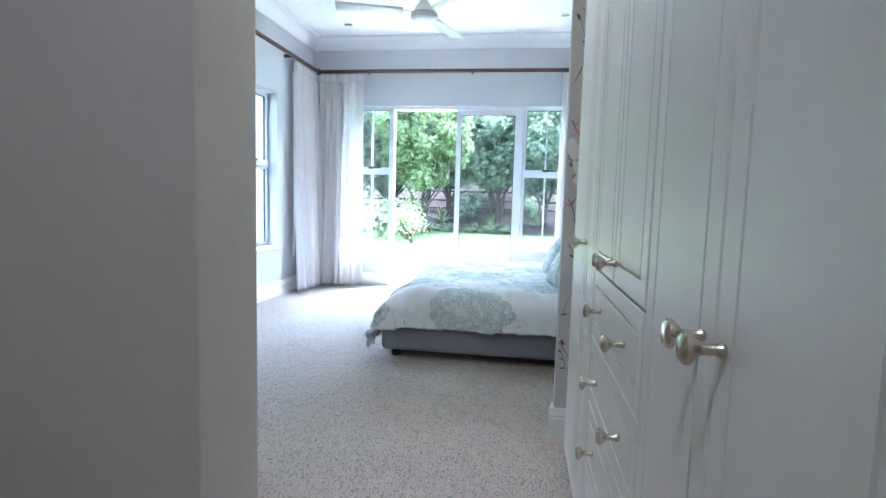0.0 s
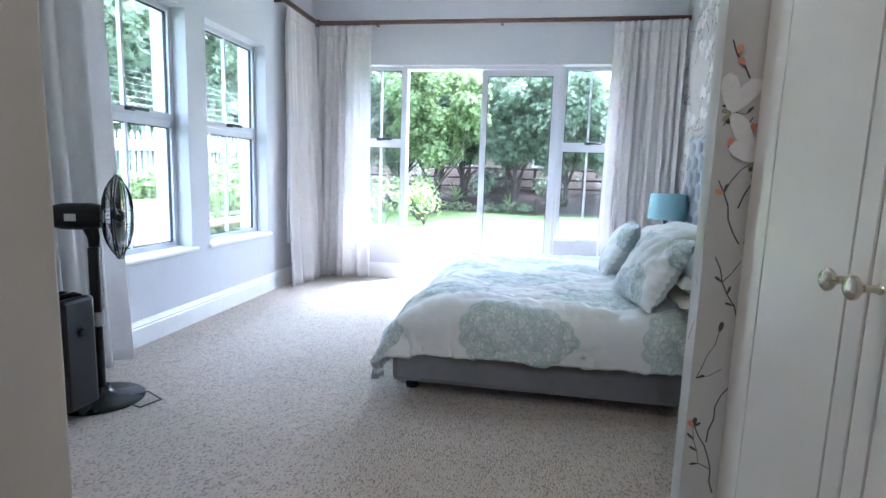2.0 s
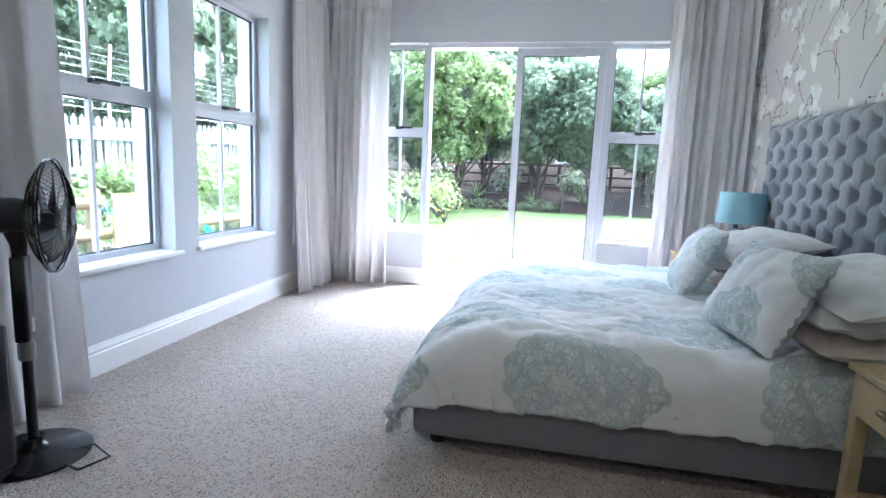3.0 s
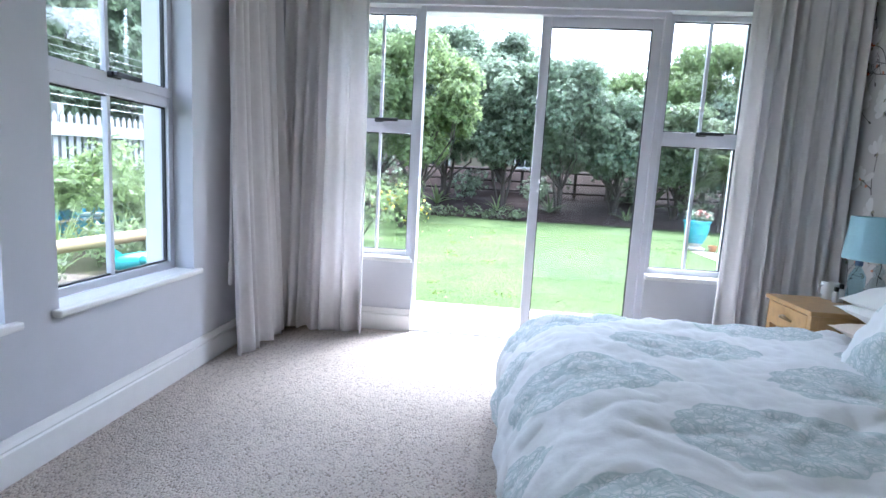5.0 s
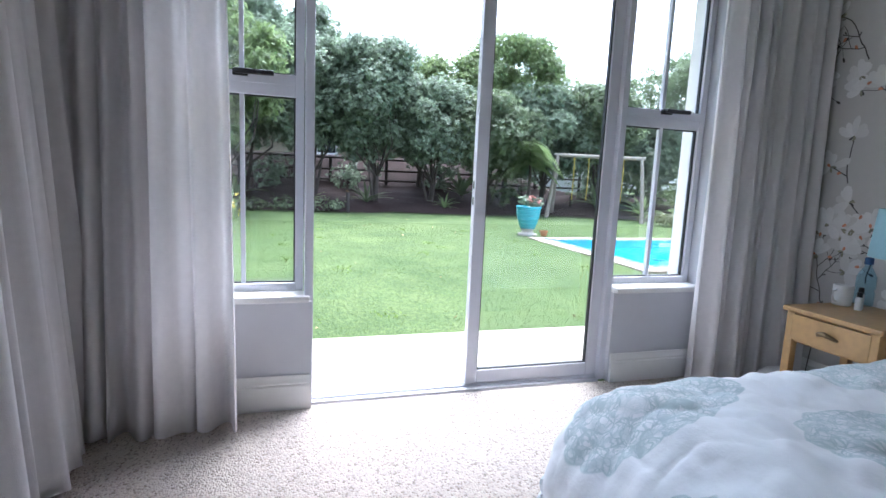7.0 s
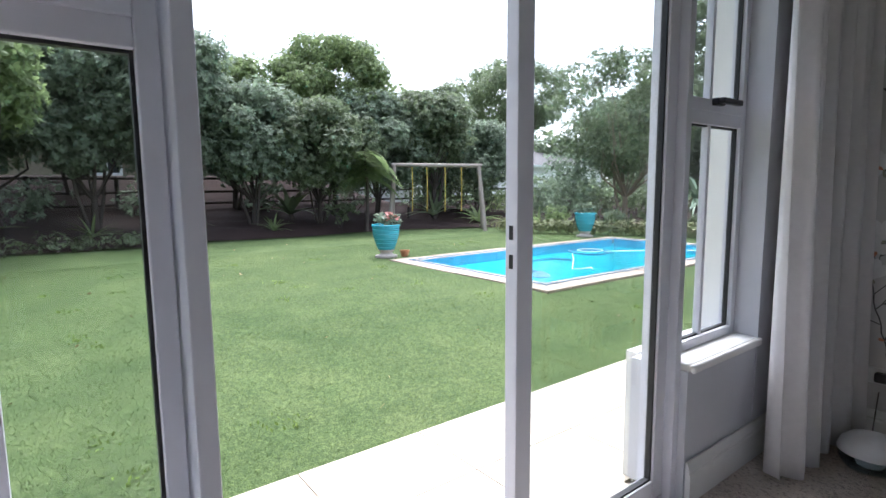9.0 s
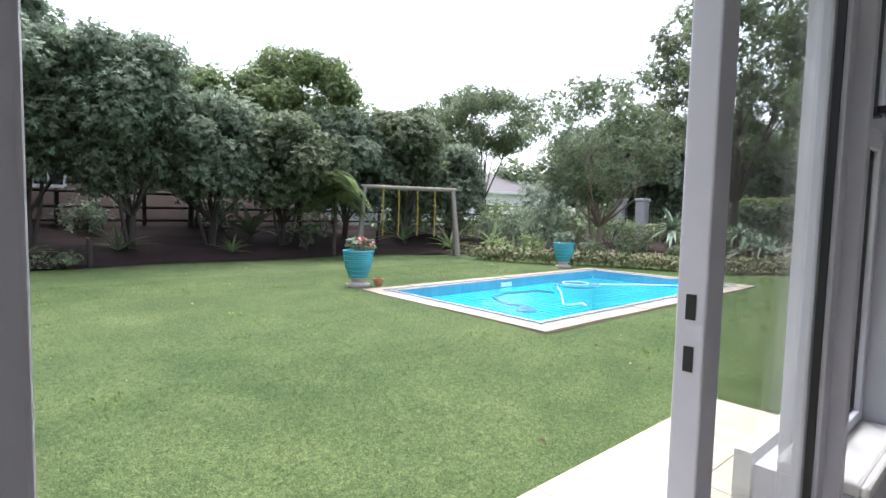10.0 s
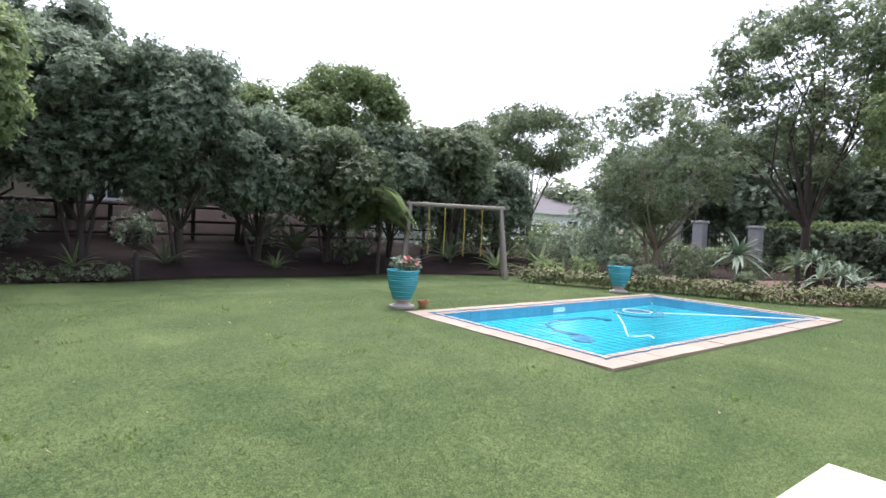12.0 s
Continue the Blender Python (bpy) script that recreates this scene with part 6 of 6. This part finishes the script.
quads("foliage", clumps(np.random.default_rng(9), cs, rs, 6500, 0.035, 0.022), HEDGE_LEAF, hedge)
s = Shape()
for c in cs[::5]:
    s.tube([(c[0], c[1], 0.0), (c[0], c[1], 0.2)], 0.008, 5)
tagged(part("hedge_stem", s, BARK, hedge), kind="stuff")
structure("brick_path", Shape().box(11.75, 3.0, -0.2, 18.3, 10.2, 0.045).box(9.6, 10.2, -0.2, 18.3, 16.5, 0.045), BRICKPATH, "brown brick path to the gate", "path")

tuft("tree_aloe", "tall aloe with spiky grey-green rosette on a stem", 10.55, 12.5, 40, 0.72, 201, ALOE_LEAF, stem=0.72, wide=0.105, cat="aloe", group="aloes", rise=(-0.2, 1.4))
for i, (x, y, st) in enumerate(((11.0, 11.5, 0.55), (11.4, 11.1, 0.45), (10.7, 11.0, 0.30), (11.9, 11.6, 0.6), (12.2, 10.9, 0.4), (11.3, 10.6, 0.25), (11.6, 11.4, 0.65), (12.5, 11.3, 0.5), (10.9, 10.7, 0.4), (11.9, 10.6, 0.3))):
    tuft("bush_aloe", "bushy aloe with light green toothed leaves", x, y, 26, 0.42, 210 + i, ALOE_LEAF, stem=st, wide=0.055, cat="aloe", group="aloes", rise=(0.0, 1.4))

# gate and pillars
for x, y, h in ((16.9, 17.55, 1.72), (17.1, 16.75, 1.72), (18.0, 15.25, 1.60)):
    pl = thing("gate_pillar", "white plastered gate pillar with a flat cap", "pillar", (x, y, 0.04), group="gate pillars")
    part("shaft", Shape().box(-0.18, -0.18, -0.05, 0.18, 0.18, h - 0.1), PILLAR, pl)
    part("cap", Shape().box(-0.23, -0.23, h - 0.1, 0.23, 0.23, h), PILLAR, pl, bevel=0.02)
gate = thing("garden_gate", "black steel palisade gate between white pillars", "gate")
for a, b in (((16.92, 17.32), (17.08, 16.98)), ((17.2, 16.5), (17.9, 15.45))):
    k = int(math.hypot(b[0] - a[0], b[1] - a[1]) / 0.12)
    for i in range(k + 1):
        u = i / k
        x, y = a[0] + (b[0] - a[0]) * u, a[1] + (b[1] - a[1]) * u
        part("bar", Shape().bar((x, y, 0.1), (x, y, 1.5), 0.02, 0.02), BLACK, gate)
    for z in (0.2, 1.35):
        part("rail", Shape().bar((a[0], a[1], z), (b[0], b[1], z), 0.03, 0.04), BLACK, gate)
fh = thing("tall_hedge", "tall clipped hedge with a bright green top beyond the gate", "hedge")
cs = [(18.6 + 0.35 * j + 0.02 * i, 15.0 - i * 0.4, z) for i in range(30) for j in (0, 1) for z in (0.35, 0.85, 1.3)]
r9 = np.random.default_rng(10)
quads("foliage", clumps(r9, cs, [0.42] * len(cs), 1900, 0.10, 0.055), LEAF_DARK, fh)
# lighter green leaves over the top row
cs = [(18.6 + 0.3 * j + 0.02 * i, 15.0 - i * 0.4, 1.62) for i in range(30) for j in (0, 1)]
quads("top_foliage", clumps(r9, cs, [0.3] * len(cs), 2200, 0.08, 0.04), LEAF_LIGHT, fh, "lighter green leaves along the top")


# ---- neighbouring houses ----
def house(label, x0, x1, y0, y1, h, top, wall, windows, turn=0):
    hs = thing("house", label, "house")
    part("wall", Shape().box(x0, y0, 0, x1, y1, h), wall, hs)
    o = 0.5
    mx, my = (x0 + x1) / 2, (y0 + y1) / 2
    rf = Shape()
    d = min(x1 - x0, y1 - y0) / 2
    rf.v = [(x0 - o, y0 - o, h), (x1 + o, y0 - o, h), (x1 + o, y1 + o, h), (x0 - o, y1 + o, h), (x0 + d, my, top), (x1 - d, my, top)]
    rf.f = [(0, 1, 5, 4), (1, 2, 5), (2, 3, 4, 5), (3, 0, 4), (3, 2, 1, 0)]
    part("roof", rf, ROOF_GREY, hs)
    part("fascia", Shape().box(x0 - o - 0.02, y0 - o - 0.04, h - 0.18, x1 + o, y0 - o - 0.02, h + 0.02), HOUSE_WHITE, hs)
    for wx, wz, ww, wh in windows:
        w = part("window", Shape().box(wx - ww / 2 - 0.06, y0 - 0.03, wz - wh / 2 - 0.06, wx + ww / 2 + 0.06, y0 + 0.02, wz + wh / 2 + 0.06), HOUSE_WHITE, hs, "white window frame")
        for sx in (-1, 1):
            part("pane", Shape().box(wx + sx * ww / 4 - ww / 4 + 0.03, y0 - 0.04, wz - wh / 2, wx + sx * ww / 4 + ww / 4 - 0.03, y0 - 0.025, wz + wh / 2), DARK_GLASS, w)
        part("sill", Shape().box(wx - ww / 2 - 0.1, y0 - 0.1, wz - wh / 2 - 0.14, wx + ww / 2 + 0.1, y0 - 0.02, wz - wh / 2 - 0.07), HOUSE_WHITE, w)


house("beige single-storey house behind the trees", -9, 2.9, 26.2, 32, 2.9, 4.6, HOUSE_BEIGE, ((-0.2, 2.0, 0.75, 0.7), (-4, 1.9, 1.2, 1.0)))
house("white single-storey house glimpsed between the trees", 3.6, 11.0, 25.0, 31, 2.6, 4.0, HOUSE_WHITE, ((5.2, 1.6, 1.2, 1.0), (7.6, 1.6, 1.0, 1.0)))
house("white house with hipped grey roof beyond the garden", 26, 42, 38, 50, 2.9, 5.2, HOUSE_WHITE, ((30, 1.6, 1.4, 1.2), (36, 1.6, 1.4, 1.2)))

# far woods closing the horizon
r9 = np.random.default_rng(77)
cs, rs = [], []
for i in range(230):
    a = radians(-75 + 190 * i / 229)
    d = r9.uniform(52, 62)
    cs.append((d * math.sin(a), 7 + d * math.cos(a), r9.uniform(0.5, 5.0)))
    rs.append(r9.uniform(1.6, 2.8))
tagged(quads("far_woods", clumps(r9, cs, rs, 90, 0.7, 0.4), LEAF_MID), "distant belt of trees closing the view", "woods", kind="stuff")

# ---- side yard beyond the west windows ----
structure("side_yard_soil", Shape().grid(lambda u, v: (-7.9 + (4.5 - 0.9 * min(1, max(0, (10.5 * v - 5.3)))) * u, 3 + 10.5 * v, -0.02 + 0.03 * noise.noise(Vector((u * 9, v * 20, 0)))), 24, 60), SOIL, "bare brown soil of the side yard bed", "soil", smooth=60)
pf = thing("picket_fence", "weathered white picket fence along the side yard", "fence")
pk = Shape().prism([(-0.045, 0), (0.045, 0), (0.045, 1.05), (0.0, 1.12), (-0.045, 1.05)], "x", -0.011, 0.011).mesh("picket", PICKET)
for k in range(80):
    y = 5.2 + k * 0.15
    ob = new("picket", pk)
    ob.parent, ob.location = pf, (-8.0, y, 0.50 + 0.035 * (y - 8))
for z, tall in ((0.75, 0.09), (1.34, 0.20)):
    part("rail", Shape().bar((-7.965, 5.0, z - 0.1), (-7.965, 17.3, z + 0.33), 0.04, tall), PICKET, pf)
for k in range(7):
    y = 5.2 + k * 2.0
    part("post", Shape().box(-8.12, y - 0.06, 0.0, -8.02, y + 0.06, 1.72 + 0.035 * (y - 8)), PICKET, pf)
ew = thing("wire_fence", "security fence of thin parallel wires on white brackets", "wire fence")
for k in range(9):
    z = 1.75 + k * 0.13
    part("wire", Shape().tube([(-8.2 - k * 0.03, 4.5, z - 0.1), (-8.2 - k * 0.03, 11, z + 0.1), (-8.2 - k * 0.03, 17.5, z + 0.3)], 0.005, 4), WIRE, ew)
for y in (6.5, 10.3, 14.1):
    part("bracket", Shape().tube([(-8.2, y, 0.2), (-8.2, y, 2.0 + 0.03 * (y - 8)), (-8.45, y + 0.35, 2.9 + 0.03 * (y - 8))], 0.025, 6), WHITE_PLASTIC, ew)
pr = thing("pole_rail_fence", "low fence of round timber poles in the side yard", "fence")
for z in (0.34, 0.62):
    part("rail", Shape().tube([(-4.7, 3.0, z), (-4.7, 6.45, z)] if z > 0.5 else [(-4.7, 3.0, z), (-4.7, 10.5, z - 0.02)], 0.055, 10), DECKWOOD, pr, smooth=60)
for y in (3.2, 4.8, 6.4, 10.4):
    part("post", Shape().lathe([(0.06, -0.1), (0.06, 0.72), (0.05, 0.74)], (-4.72, y, 0), 10), DECKWOOD, pr, smooth=40)
dg = thing("timber_gate", "yellow pine plank gate with diagonal brace", "gate")
for k in range(6):
    part("plank", Shape().box(-4.62, 6.5 + k * 0.095, 0.06, -4.60, 6.59 + k * 0.095, 0.70), DECKWOOD, dg)
part("brace", Shape().bar((-4.59, 6.5, 0.12), (-4.59, 7.05, 0.62), 0.02, 0.07), DECKWOOD, dg)
kp = thing("paddling_pool", "blue paddling pool on the side yard lawn", "paddling pool", (-6.9, 10.3, -0.03))
part("wall", Shape().lathe([(0.85, 0), (0.9, 0.1), (0.9, 0.36), (0.86, 0.36), (0.84, 0.05), (0.001, 0.04)], seg=40), material("blue_vinyl", (0.03, 0.22, 0.42), 0.35), kp, smooth=40)
part("rim", Shape().tube([(0.88 * math.cos(a * math.pi / 20), 0.88 * math.sin(a * math.pi / 20), 0.37) for a in range(41)], 0.03, 8), WHITE_PLASTIC, kp, smooth=60)
ty = thing("pool_toy", "turquoise plastic ride-on toy lying outside", "toy", (-4.30, 7.75, 0.06), turn=60)
ty.scale = (0.8, 0.8, 0.8)
part("body", Shape().lathe([(0.02, -0.3), (0.08, -0.22), (0.10, 0.0), (0.07, 0.2), (0.02, 0.28)], (0, 0, 0.16), 16, "x"), TOY, ty, smooth=60)
part("wing", Shape().lathe([(0.01, -0.25), (0.05, -0.1), (0.05, 0.1), (0.01, 0.25)], (0, 0, 0.18), 12, "y"), TOY, ty, smooth=60)
part("fin", Shape().prism([(-0.3, 0.16), (-0.12, 0.2), (-0.3, 0.36)], "y", -0.02, 0.02), TOY, ty)
part("handle", Shape().tube([(0.1, -0.15, 0.06), (0.3, -0.25, 0.10), (0.55, -0.2, 0.08)], 0.03, 8), WHITE_PLASTIC, ty, smooth=60)
for i, (x, y, r, h) in enumerate(((-6.6, 6.2, 0.7, 0.85), (-6.9, 7.4, 0.7, 0.95), (-6.8, 8.6, 0.8, 1.15), (-6.4, 9.6, 0.8, 1.15), (-7.2, 11.8, 0.9, 1.35), (-6.0, 11.6, 0.9, 1.35), (-6.9, 12.6, 0.9, 1.4), (-7.0, 5.0, 0.7, 0.8), (-5.7, 10.3, 0.6, 1.0))):
    shrub("shrub", "bushy light green shrub in front of the picket fence", x, y, r, h, 230 + i, LEAF_LIGHT, per=2300, leaf=(0.085, 0.045), z=-0.03, group="side yard shrubs")
for i in range(9):
    shrub("low_shrub", "low green shrub behind the pole rail", -5.2 - 0.25 * (i % 2), 6.4 + i * 0.5, 0.38, 0.42, 280 + i, LEAF_MID, per=1800, leaf=(0.07, 0.03), z=-0.03, group="low side yard shrubs")
for i, (x, y) in enumerate(((-5.4, 7.4), (-5.6, 8.3), (-5.5, 9.6), (-5.3, 6.6), (-5.35, 8.9), (-5.2, 7.9))):
    tuft("ornamental_grass", "tall loose ornamental grass", x, y, 40, 0.8, 250 + i, LEAF_LIGHT, z=-0.03, wide=0.014, rise=(0.8, 1.5), cat="grass", group="side yard grasses")
for i, (x, y, h, r) in enumerate(((-10.5, 8.0, 6.2, 2.2), (-10.8, 11.8, 6.6, 2.3), (-10.6, 15.5, 6.4, 2.2), (-11, 19.5, 6.0, 2.2), (-10.4, 4.5, 5.8, 2.0), (-7.6, 19.5, 5.2, 1.7))):
    tree("hedge_tree", "tall dark tree behind the picket fence", x, y, h, r, 260 + i, LEAF_DARK, low=0.12, clump=0.85, count=85, per=700, leaf=(0.16, 0.08), z=0.0)

# ---- terrace of cream tiles ----
terrace = structure("pavement", Shape().box(-3.06, YF + OUT - 0.02, -0.2, 1.74, 8.11, -0.074), GROUT, "cream tiled terrace along the house", "terrace")
tl = Shape().box(-0.297, -0.212, -0.02, 0.297, 0.212, 0.0).mesh("paving_tile", PAVING)
for i in range(8):
    for j in range(2):
        ob = new("paving_tile", tl)
        ob.parent, ob.location = terrace, (1.74 - 0.30 - i * 0.60, 8.11 - 0.2145 - j * 0.43, -0.058)
structure("door_threshold", Shape().box(DX0 + 0.004, YF + 0.012, -0.2, DX1 - 0.004, YF + OUT + 0.02, -0.026), PAVING, "cream tiled threshold under the door track", "threshold")
